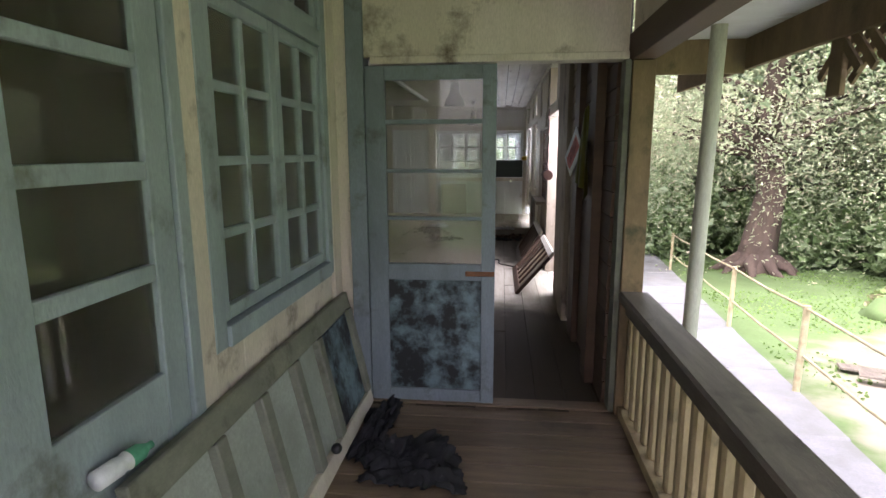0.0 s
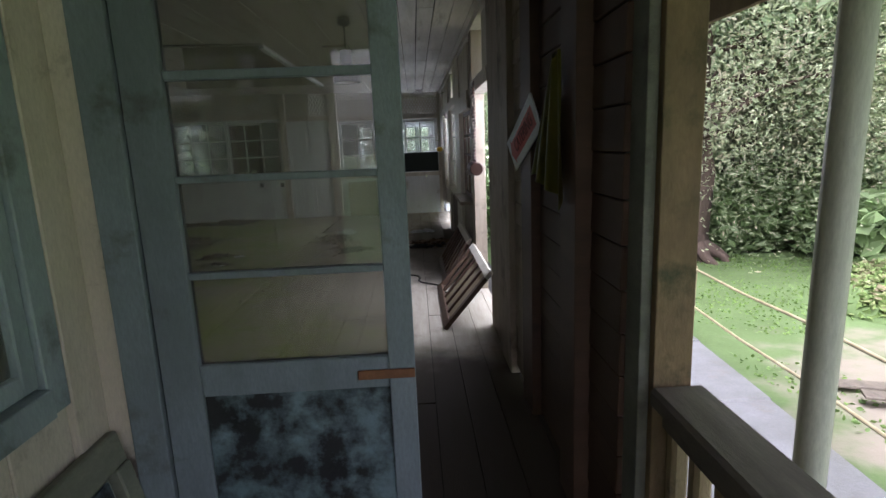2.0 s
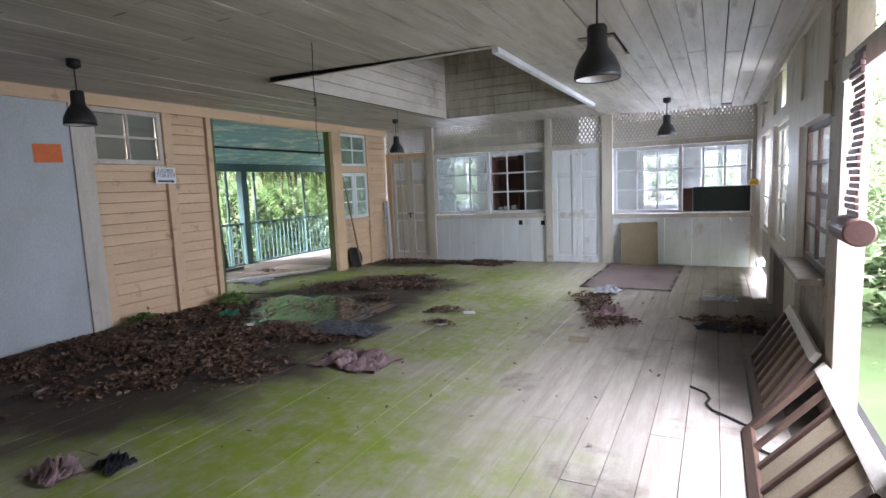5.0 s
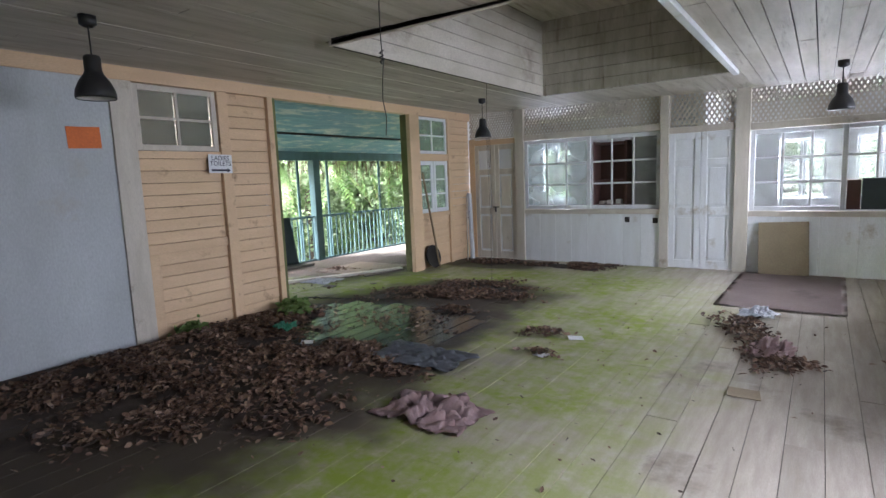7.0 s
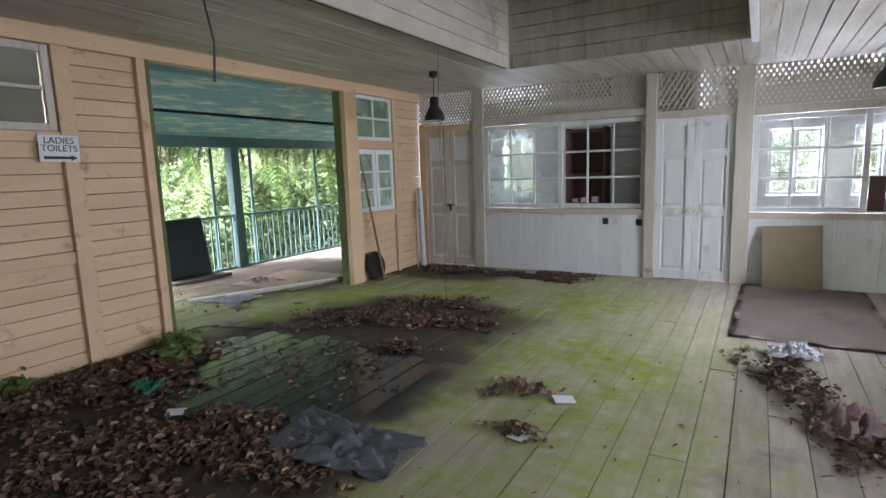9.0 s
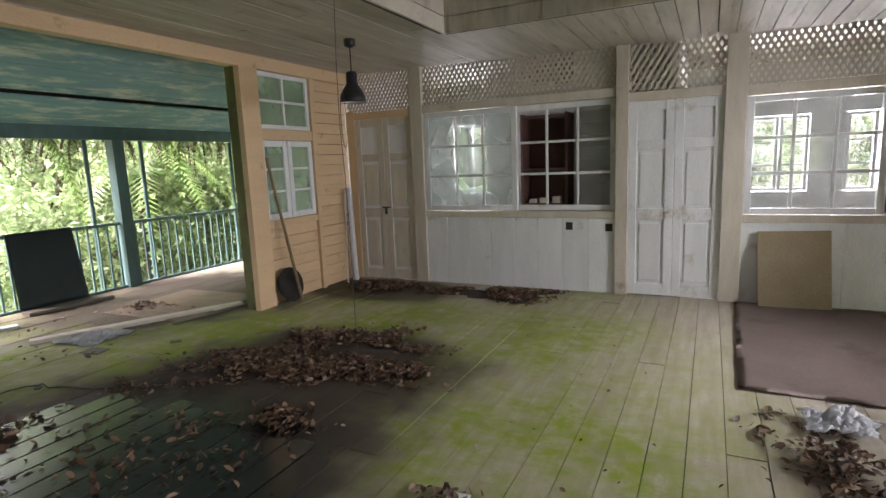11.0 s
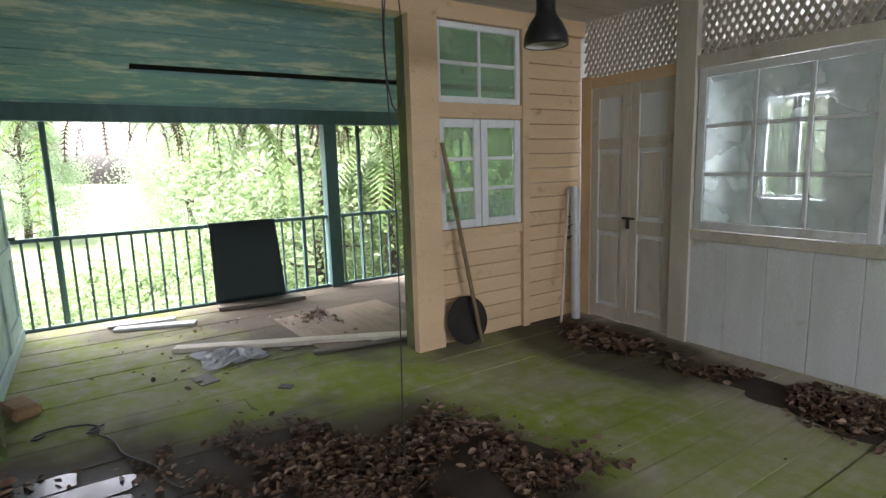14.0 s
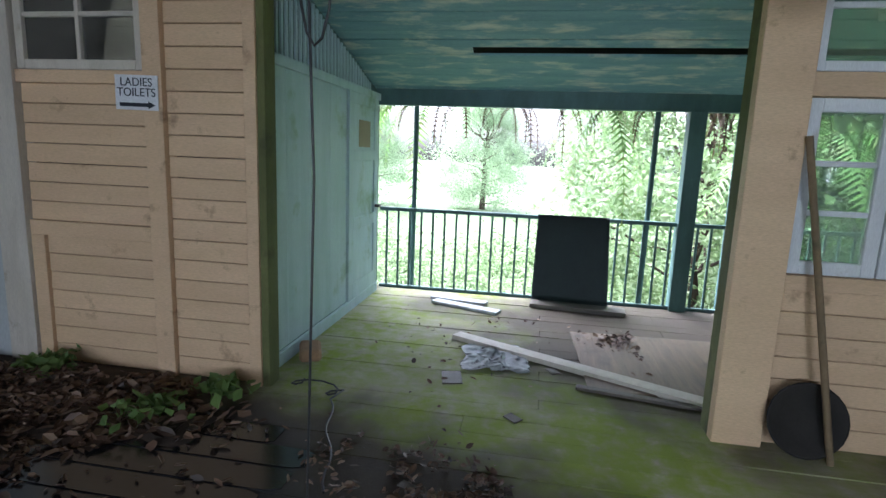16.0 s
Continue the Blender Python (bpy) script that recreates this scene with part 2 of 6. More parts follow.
M["concrete"] = mat("mossy_concrete", (0.20, 0.20, 0.21), (0.14, 0.14, 0.135), 0.85, 2.0, stain=(0.15, 0.13, 0.11), stain_amt=0.4, stain_scale=1.6, rand=0.04, bump=0.4)
M["grass"] = mat("lawn_and_soil", (0.10, 0.15, 0.055), (0.07, 0.11, 0.035), 0.9, 1.0, stain=(0.30, 0.25, 0.18), stain_amt=0.15, stain_scale=0.6, rand=0.0, bump=0.6, fine=25, extra=ground_extra)
M["bark"] = mat("red_brown_bark", (0.11, 0.075, 0.06), (0.06, 0.042, 0.035), 0.9, 5, (3, 3, 0.5), (0.26, 0.20, 0.16), 0.3, 4.0, 0.05, 0.8)
M["paper"] = mat("white_paper", (0.75, 0.76, 0.78), (0.68, 0.69, 0.70), 0.6, 6, rand=0.03, bump=0.05)
M["orange"] = mat("orange_paper", (0.72, 0.17, 0.025), (0.62, 0.14, 0.02), 0.6, 6, rand=0.0, bump=0.05)
M["ink"] = mat("dark_ink", (0.02, 0.025, 0.035), rough=0.6, bump=0)
M["redink"] = mat("red_print", (0.62, 0.07, 0.045), (0.52, 0.06, 0.04), 0.5, 6, bump=0)
M["darkred"] = mat("dark_red_lettering", (0.16, 0.012, 0.012), rough=0.6, bump=0)
M["grime"] = mat("grimy_brown_grey_timber", (0.34, 0.28, 0.22), (0.22, 0.175, 0.13), 0.75, 3, (3, 3, 0.6), (0.08, 0.055, 0.035), 0.5, 3.0, 0.08, 0.35)
# the blue paint again, darkened in colour because the door rendered too bright
M["bluedoor"] = mat("darkened_blue_door_paint", (0.20, 0.235, 0.275), (0.145, 0.17, 0.195), 0.6, 2.5, (2, 2, 0.7), (0.06, 0.06, 0.05), 0.46, 4.0, 0.05, 0.3)
M["mossgreen"] = mat("green_mossed_timber", (0.16, 0.17, 0.06), (0.10, 0.11, 0.04), 0.85, 3, (2, 2, 0.8), (0.05, 0.045, 0.025), 0.45, 4.0, 0.05, 0.5)
M["yellow"] = mat("yellow_green_raincoat", (0.20, 0.185, 0.02), (0.14, 0.13, 0.012), 0.35, 5, rand=0.02, bump=0.2)
M["yel2"] = mat("yellow_plastic", (0.85, 0.52, 0.02), rough=0.4, bump=0)
M["pink"] = mat("faded_pink_cloth", (0.52, 0.38, 0.38), (0.44, 0.29, 0.27), 0.9, 6, stain=(0.24, 0.17, 0.13), stain_amt=0.35, stain_scale=6, bump=0.3)
M["greyplastic"] = mat("grey_plastic_sheeting", (0.26, 0.28, 0.31), (0.17, 0.18, 0.20), 0.3, 6, stain=(0.08, 0.07, 0.06), stain_amt=0.4, stain_scale=6, bump=0.2)
M["whiteplastic"] = mat("crumpled_white_plastic", (0.62, 0.64, 0.68), (0.5, 0.5, 0.52), 0.35, 6, stain=(0.25, 0.2, 0.15), stain_amt=0.2, stain_scale=8, bump=0.2)
M["rag"] = mat("black_grey_rags", (0.055, 0.055, 0.065), (0.03, 0.03, 0.036), 0.85, 8, stain=(0.22, 0.21, 0.23), stain_amt=0.3, stain_scale=9, bump=0.3)
M["mud"] = mat("dark_leaf_mould", (0.060, 0.043, 0.032), (0.035, 0.025, 0.018), 0.85, 8, bump=0.6, rand=0.05)
M["redwood"] = mat("dark_red_brown_board", (0.11, 0.05, 0.04), (0.08, 0.038, 0.03), 0.6, 3, bump=0.15)
M["bottle"] = mat("green_plastic_bottle", (0.08, 0.32, 0.20), (0.12, 0.4, 0.28), 0.2, 6, bump=0)
M["brick"] = mat("old_brick", (0.36, 0.22, 0.12), (0.25, 0.15, 0.08), 0.85, 8, bump=0.5)
M["tin"] = mat("galvanised_tin", (0.40, 0.40, 0.38), (0.30, 0.29, 0.27), 0.5, 3, stain=(0.2, 0.11, 0.06), stain_amt=0.35, metal=0.4)


def island_mat(name, cols, rough=0.7, trans=0.3):
    """Leaves: colour varies leaf by leaf."""
    m = bpy.data.materials.new(name)
    m.use_nodes = True
    n, ln = m.node_tree.nodes, m.node_tree.links.new
    b = n["Principled BSDF"]
    g = n.new("ShaderNodeNewGeometry")
    r = n.new("ShaderNodeValToRGB")
    r.color_ramp.interpolation = "LINEAR"
    els = r.color_ramp.elements
    while len(els) < len(cols):
        els.new(0.5)
    for i, c in enumerate(cols):
        els[i].position = i / (len(cols) - 1)
        els[i].color = (*c, 1)
    ln(g.outputs["Random Per Island"], r.inputs["Fac"])
    t = n.new("ShaderNodeTexNoise")
    t.inputs["Scale"].default_value = 0.7
    t.inputs["Detail"].default_value = 5
    ln(g.outputs["Position"], t.inputs["Vector"])
    hs = n.new("ShaderNodeHueSaturation")
    mr = n.new("ShaderNodeMapRange")
    mr.inputs["To Min"].default_value, mr.inputs["To Max"].default_value = 0.55, 1.45
    ln(t.outputs[0], mr.inputs["Value"])
    ln(mr.outputs[0], hs.inputs["Value"])
    ln(r.outputs[0], hs.inputs["Color"])
    ln(hs.outputs[0], b.inputs["Base Color"])
    b.inputs["Roughness"].default_value = rough
    if trans:
        tr = n.new("ShaderNodeBsdfTranslucent")
        ln(hs.outputs[0], tr.inputs["Color"])
        mx = n.new("ShaderNodeMixShader")
        mx.inputs[0].default_value = trans
        ln(b.outputs[0], mx.inputs[1])
        ln(tr.outputs[0], mx.inputs[2])
        ln(mx.outputs[0], n["Material Output"].inputs["Surface"])
    return m


M["dryleaf"] = island_mat("dry_brown_leaves", [(0.028, 0.016, 0.010), (0.080, 0.043, 0.025), (0.14, 0.08, 0.047), (0.24, 0.16, 0.105)], 0.6, 0)
M["leaf"] = island_mat("fresh_green_leaves", [(0.13, 0.19, 0.08), (0.19, 0.27, 0.12), (0.27, 0.36, 0.18)], 0.5, 0.45)
M["conifer"] = island_mat("grey_green_conifer_sprays", [(0.30, 0.36, 0.21), (0.38, 0.43, 0.27), (0.46, 0.50, 0.34), (0.48, 0.42, 0.32)], 0.7, 0.6)
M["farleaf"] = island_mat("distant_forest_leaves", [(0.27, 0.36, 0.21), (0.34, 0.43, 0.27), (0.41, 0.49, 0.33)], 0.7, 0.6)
M["bright"] = island_mat("light_green_leaves", [(0.16, 0.24, 0.10), (0.22, 0.30, 0.14), (0.31, 0.38, 0.22)], 0.5, 0.5)
M["fern"] = island_mat("hanging_fern_fronds", [(0.11, 0.22, 0.05), (0.17, 0.29, 0.07), (0.16, 0.17, 0.06)], 0.5, 0.3)
M["deadfern"] = island_mat("dead_brown_fronds", [(0.06, 0.035, 0.02), (0.13, 0.075, 0.04)], 0.8, 0.2)
M["moss"] = island_mat("green_seedlings", [(0.10, 0.17, 0.045), (0.15, 0.23, 0.06)], 0.6, 0.3)
M["soilclump"] = island_mat("mound_plants", [(0.10, 0.16, 0.04), (0.14, 0.20, 0.06), (0.16, 0.13, 0.08)], 0.8, 0.2)


def glass_mat(name, tint, dirt, through_grime=0.0):
    m = bpy.data.materials.new(name)
    m.use_nodes = True
    n, ln = m.node_tree.nodes, m.node_tree.links.new
    n.remove(n["Principled BSDF"])
    tr = n.new("ShaderNodeBsdfTransparent")
    tr.inputs[0].default_value = (*tint, 1)
    gl = n.new("ShaderNodeBsdfGlossy")
    gl.inputs["Roughness"].default_value = 0.02
    df = n.new("ShaderNodeBsdfDiffuse")
    df.inputs[0].default_value = (0.42, 0.40, 0.36, 1)
    tl = n.new("ShaderNodeBsdfTranslucent")
    tl.inputs[0].default_value = (0.62, 0.70, 0.66, 1)
    grime = n.new("ShaderNodeMixShader")
    grime.inputs[0].default_value = through_grime
    ln(df.outputs[0], grime.inputs[1])
    ln(tl.outputs[0], grime.inputs[2])
    fr = n.new("ShaderNodeFresnel")
    fr.inputs[0].default_value = 1.5
    m1, m2 = n.new("ShaderNodeMixShader"), n.new("ShaderNodeMixShader")
    g = n.new("ShaderNodeNewGeometry")
    t = n.new("ShaderNodeTexNoise")
    t.inputs["Scale"].default_value = 3.0
    t.inputs["Detail"].default_value = 8
    ln(g.outputs["Position"], t.inputs["Vector"])
    mr = n.new("ShaderNodeMapRange")
    mr.inputs["From Min"].default_value, mr.inputs["From Max"].default_value = 0.3, 0.8
    mr.inputs["To Min"].default_value, mr.inputs["To Max"].default_value = dirt * 0.4, dirt * 1.8
    ln(t.outputs[0], mr.inputs["Value"])
    ln(fr.outputs[0], m1.inputs[0])
    ln(tr.outputs[0], m1.inputs[1])
    ln(gl.outputs[0], m1.inputs[2])
    ln(mr.outputs[0], m2.inputs[0])
    ln(m1.outputs[0], m2.inputs[1])
    ln(grime.outputs[0], m2.inputs[2])
    ln(m2.outputs[0], n["Material Output"].inputs["Surface"])
    return m


M["glass"] = glass_mat("dusty_window_glass", (0.92, 0.94, 0.93), 0.12)
M["glassdoor"] = glass_mat("streaky_door_glass", (0.66, 0.66, 0.62), 0.10)
M["algae"] = glass_mat("greenish_grimy_glass", (0.80, 0.92, 0.80), 0.3, 0.8)
M["frost"] = glass_mat("grimy_pale_glass", (0.85, 0.90, 0.88), 0.38, 0.3)


# ---- building blocks ----
def finish(name, me, material, parent=None, label=""):
    for m in (material if isinstance(material, (list, tuple)) else [material]):
        me.materials.append(m)
    ob = new(name, me)
    if parent is not None:
        ob.parent = parent
    if label:
        tagged(ob, label)
    return ob


def part(name, bm, material, parent=None, label="", smooth=False):
    me = bpy.data.meshes.new(name)
    bm.to_mesh(me)
    bm.free()
    if smooth:
        me.shade_smooth()
    return finish(name, me, material, parent, label)


def empty(name, label, category, group="", kind="", at=(0, 0, 0)):
    ob = new(name)
    ob.location = at
    bpy.context.view_layer.update()
    return tagged(ob, label, category, group, kind)


def add_box(bm, x0, x1, y0, y1, z0, z1, bevel=0.0, m=None):
    r = bmesh.ops.create_cube(bm, size=1)
    vs = r["verts"]
    for v in vs:
        v.co = Vector(((x0 + x1) / 2 + v.co.x * (x1 - x0), (y0 + y1) / 2 + v.co.y * (y1 - y0), (z0 + z1) / 2 + v.co.z * (z1 - z0)))
        if m is not None:
            v.co = m @ v.co
    if bevel:
        es = list({e for v in vs for e in v.link_edges})
        bmesh.ops.bevel(bm, geom=es, offset=min(bevel, 0.3 * min(x1 - x0, y1 - y0, z1 - z0)), segments=1, affect="EDGES")


BOX = {}


def piece(name, x0, x1, y0, y1, z0, z1, material, parent=None, label="", bevel=0.003, turn=None):
    """A bevelled board; boards of one size share a mesh."""
    d = (round(x1 - x0, 3), round(y1 - y0, 3), round(z1 - z0, 3))
    key = (name, d, material.name, bevel)
    if key not in BOX:
        bm = bmesh.new()
        add_box(bm, -d[0] / 2, d[0] / 2, -d[1] / 2, d[1] / 2, -d[2] / 2, d[2] / 2, bevel)
        me = bpy.data.meshes.new(name)
        bm.to_mesh(me)
        bm.free()
        me.materials.append(material)
        BOX[key] = me
    ob = new(name, BOX[key])
    at = Vector(((x0 + x1) / 2, (y0 + y1) / 2, (z0 + z1) / 2))
    if parent is not None:
        ob.parent = parent
        if parent.matrix_basis.translation.length or parent.parent:
            base = parent.matrix_basis.translation.copy()
            if parent.parent:
                base = base + parent.parent.matrix_basis.translation
            at = at - base
    ob.location = at
    if turn:
        ob.rotation_euler = [radians(a) for a in turn]
    if label:
        tagged(ob, label)
    return ob


def tube(name, pts, r, material, parent=None, label="", res=6, kind=""):
    """A round bar, cable or pole along points."""
    cu = bpy.data.curves.new(name, "CURVE")
    cu.dimensions = "3D"
    cu.bevel_depth, cu.bevel_resolution, cu.use_fill_caps = r, 2, True
    s = cu.splines.new("POLY")
    s.points.add(len(pts) - 1)
    for p, q in zip(s.points, pts):
        p.co = (*q, 1)
    tmp = bpy.data.objects.new("tmp", cu)
    scene.collection.objects.link(tmp)
    me = bpy.data.meshes.new_from_object(tmp.evaluated_get(bpy.context.evaluated_depsgraph_get()))
    bpy.data.objects.remove(tmp)
    bpy.data.curves.remove(cu)
    me.name = name
    me.materials.clear()
    me.shade_smooth()
    return finish(name, me, material, parent, label)


def lathe(name, prof, material, parent=None, label="", seg=24, at=(0, 0, 0)):
    bm = bmesh.new()
    rings = []
    for r, z in prof:
        rings.append([bm.verts.new((at[0] + r * math.cos(2 * math.pi * k / seg), at[1] + r * math.sin(2 * math.pi * k / seg), at[2] + z)) for k in range(seg)])
    for a, c in zip(rings, rings[1:]):
        for k in range(seg):
            bm.faces.new((a[k], a[(k + 1) % seg], c[(k + 1) % seg], c[k]))
    return part(name, bm, material, parent, label, True)


def raw(name, verts, faces, material, parent=None, label="", smooth=False):
    me = bpy.data.meshes.new(name)
    me.from_pydata([tuple(v) for v in verts], [], faces)
    if smooth:
        me.shade_smooth()
    return finish(name, me, material, parent, label)


def cards(name, centres, size, material, rng, parent=None, up=0.3, long=1.6, droop=0.0):
    """Small folded leaves at the given centres."""
    n = len(centres)
    c = np.asarray(centres, float)
    a = rng.normal(size=(n, 3))
    a[:, 2] = a[:, 2] * 0.6 - droop
    a /= np.linalg.norm(a, axis=1)[:, None] + 1e-9
    w = rng.normal(size=(n, 3))
    w[:, 2] += 0.0
    b = np.cross(a, w)
    b /= np.linalg.norm(b, axis=1)[:, None] + 1e-9
    nn = np.cross(a, b)
    s = (size * rng.uniform(0.55, 1.35, n))[:, None]
    v0 = c - a * s * long / 2
    v1 = c + b * s / 2 + nn * s * up
    v2 = c + a * s * long / 2
    v3 = c - b * s / 2 + nn * s * up
    verts = np.stack([v0, v1, v2, v3], 1).reshape(-1, 3)
    idx = np.arange(n) * 4
    faces = np.concatenate([np.stack([idx, idx + 1, idx + 2], 1), np.stack([idx, idx + 2, idx + 3], 1)]).tolist()
    me = bpy.data.meshes.new(name)
    me.from_pydata(verts.tolist(), [], faces)
    me.materials.append(material)
    ob = new(name, me)
    if parent is not None:
        ob.parent = parent
    return ob


# ---- the house: setting ----
FX0, FX1, FY0, FY1 = -6.46, 0.65, 3.02, 13.79   # hall
rng = np.random.default_rng(7)


def zc(x):
    """Ceiling height: it sags towards the garden wall."""
    return 2.67 - 0.02 * x


floor = empty("floor", "worn wooden hall floor boards with green moss, mud, a wet patch and painted shade by the veranda door", "floor", kind="structure")
deck = empty("floor_veranda", "dark brown veranda deck boards with worn patches", "floor", kind="structure")
balcony_floor = empty("floor_balcony", "mossy wooden balcony floor boards", "floor", kind="structure")


def planks_y(parent, x0, x1, y0, y1, width, material, lens):
    x, k = x0, 0
    while x < x1 - 0.02:
        w = min(width, x1 - x)
        y = y0
        cut = y0 + lens[k % len(lens)]
        while y < y1 - 0.01:
            e = min(cut, y1)
            dz = 0.004 * ((k * 7 + int(y * 3)) % 3 - 1)
            piece("floor_plank", x + 0.0018, x + w - 0.0018, y + 0.002, e - 0.002, -0.03 + dz * 0.6, dz * 0.6, material, parent, bevel=0)
            y = e
            cut = e + 3.6
        x += w
        k += 1


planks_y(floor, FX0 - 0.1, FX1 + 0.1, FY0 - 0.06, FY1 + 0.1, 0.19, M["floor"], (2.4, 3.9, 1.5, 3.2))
planks_y(balcony_floor, -9.42, FX0 - 0.1, 9.0, 16.9, 0.16, M["floor"], (3.0, 4.2, 1.9))
y = -2.6
while y < FY0 - 0.08:
    piece("deck_plank", -1.0, 0.92, y + 0.003, y + 0.157, -0.03, 0.0, M["deck"], deck)
    y += 0.16
sub = piece("floor_substructure", -9.4, 0.95, -2.6, 17.4, -0.2, -0.04, M["dark"])
tagged(sub, "dark timber under the floor boards", "floor", kind="structure")


def boards(parent, name, axis, wall, thick, a0, a1, z0, z1, h, material, lap=0.006):
    """Horizontal siding; axis 'x' is a wall of constant x. thick goes away from the room."""
    n = max(1, round((z1 - z0) / h))
    hh = (z1 - z0) / n
    for i in range(n):
        b0, b1 = z0 + i * hh + 0.002, z0 + (i + 1) * hh - 0.003
        t0, t1 = sorted((wall, wall + thick))
        ob = piece(name, t0, t1, a0, a1, b0, b1, material, parent, bevel=0.004) if axis == "x" else piece(name, a0, a1, t0, t1, b0, b1, material, parent, bevel=0.004)
        tilt = -lap / hh * (1 if thick > 0 else -1)
        if axis == "x":
            ob.rotation_euler = (0, -tilt, 0)
        else:
            ob.rotation_euler = (tilt, 0, 0)


def vboards(parent, name, axis, wall, thick, a0, a1, z0, z1, w, material):
    n = max(1, round((a1 - a0) / w))
    ww = (a1 - a0) / n
    t0, t1 = sorted((wall, wall + thick))
    for i in range(n):
        p, q = a0 + i * ww + 0.0015, a0 + (i + 1) * ww - 0.0015
        if axis == "x":
            piece(name, t0, t1, p, q, z0, z1, material, parent, bevel=0.003)
        else:
            piece(name, p, q, t0, t1, z0, z1, material, parent, bevel=0.003)


def sash(parent, axis, at, thick, a0, a1, z0, z1, cols, rows, frame_w, bar, material, glass, holes=(), name="sash"):
    """A glazed sash with real bars and single panes; at: the wall's plane, thick: depth."""
    t0, t1 = sorted((at, at + thick))
    mid = (t0 + t1) / 2

    def put(nm, p, q, u, v, mt, d0=t0, d1=t1, bev=0.004):
        return piece(nm, d0, d1, p, q, u, v, mt, parent, bevel=bev) if axis == "x" else piece(nm, p, q, d0, d1, u, v, mt, parent, bevel=bev)

    put("stile", a0, a0 + frame_w, z0, z1, material)
    put("stile", a1 - frame_w, a1, z0, z1, material)
    put("sash_rail", a0 + frame_w, a1 - frame_w, z0, z0 + frame_w, material)
    put("sash_rail", a0 + frame_w, a1 - frame_w, z1 - frame_w, z1, material)
    ia0, ia1, iz0, iz1 = a0 + frame_w, a1 - frame_w, z0 + frame_w, z1 - frame_w
    cw, ch = (ia1 - ia0) / cols, (iz1 - iz0) / rows
    e = 0.004
    for c in range(1, cols):
        put("glazing_bar", ia0 + c * cw - bar / 2, ia0 + c * cw + bar / 2, iz0, iz1, material, t0 + e, t1 - e)
    for r in range(1, rows):
        put("glazing_bar", ia0, ia1, iz0 + r * ch - bar / 2, iz0 + r * ch + bar / 2, material, t0 + 2 * e, t1 - 2 * e)
    for c in range(cols):
        for r in range(rows):
            if (c, r) in holes:
                continue
            put("pane", ia0 + c * cw + 0.001, ia0 + (c + 1) * cw - 0.001, iz0 + r * ch + 0.001, iz0 + (r + 1) * ch - 0.001, glass, mid - 0.002, mid + 0.002, 0)


# hall ceiling: one mesh of boards along the hall, with the raised lantern left open
LX0, LX1, LY0, LY1, LH = -4.1, -1.65, 7.95, 12.05, 1.0
bm = bmesh.new()
cr = random.Random(4)
x, k = FX0 - 0.1, 0
while x < FX1 + 0.1:
    w = 0.155
    spans = [(FY0 - 0.05, FY1 + 0.05)]
    if x + w > LX0 and x < LX1:
        spans = [(FY0 - 0.05, LY0), (LY1, FY1 + 0.05)]
    for a, c in spans:
        z = zc(x + w / 2) + 0.0015 * ((k * 5) % 3)
        gap = (0.0025, 0.002, 0.005, 0.003, 0.002, 0.007, 0.004)[(k * 5) % 7]
        cuts = [a]
        while cuts[-1] < c - 2.2:
            cuts.append(min(c, cuts[-1] + cr.uniform(1.4, 3.6)))
        cuts = cuts if cuts[-1] == c else cuts + [c]
        for p, q in zip(cuts, cuts[1:]):
            sag = cr.uniform(0, 0.005)
            x0, x1 = x + gap, x + w - gap
            if k in (36, 37) and p < 8.02 and q > 8.16:
                # boards broken away beside the pendant lamp
                add_box(bm, x0, x1, p, 8.02, z - sag, z + 0.02)
                if k == 37 and q > 9.4:
                    add_box(bm, x0, x1 - 0.035, 8.16, 9.3, z - sag, z + 0.02)
                    add_box(bm, x0, x1, 9.3, q, z - sag, z + 0.02)
                else:
                    add_box(bm, x0, x1 - (0.03 if k == 37 else 0), 8.16, q - 0.004, z - sag, z + 0.02)
            elif k == 43 and q == c:
                add_box(bm, x0, x1, p, 12.2, z - sag, z + 0.02)
            else:
                add_box(bm, x0, x1, p + 0.002, q - 0.002, z - sag, z + 0.02)
    x += w
    k += 1
for i in range(7):
    z0, z1 = 2.695 + i * (LH + 0.025) / 7 + 0.004, 2.695 + (i + 1) * (LH + 0.025) / 7 - 0.003
    add_box(bm, LX0 - 0.02, LX0, LY0, LY1, z0, z1)
    add_box(bm, LX1, LX1 + 0.02, LY0, LY1, z0, z1)
    add_box(bm, LX0, LX1, LY1, LY1 + 0.02, z0, z1)
    add_box(bm, LX0, LX1, LY0 - 0.02, LY0, z0, z1)
x = LX0
while x < LX1:
    add_box(bm, x + 0.003, x + 0.152, LY0, LY1, 2.72 + LH, 2.74 + LH)
    x += 0.155
tagged(part("ceiling", bm, M["ceil"]), "flaking white board ceiling with a raised lantern and open joints", "ceiling", kind="structure")
# added slab: stops light leaks, its black colour gives the shade in the joints
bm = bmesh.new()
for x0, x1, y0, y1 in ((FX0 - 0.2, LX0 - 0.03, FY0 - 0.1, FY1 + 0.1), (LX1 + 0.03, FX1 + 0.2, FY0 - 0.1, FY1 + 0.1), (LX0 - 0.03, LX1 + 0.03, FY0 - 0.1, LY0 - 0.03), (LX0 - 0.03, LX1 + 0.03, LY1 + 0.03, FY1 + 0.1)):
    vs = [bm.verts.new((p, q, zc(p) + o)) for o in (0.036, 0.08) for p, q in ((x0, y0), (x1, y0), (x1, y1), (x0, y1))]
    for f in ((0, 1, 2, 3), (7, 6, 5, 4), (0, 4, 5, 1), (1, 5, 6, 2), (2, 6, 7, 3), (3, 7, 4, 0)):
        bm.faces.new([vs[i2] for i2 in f])
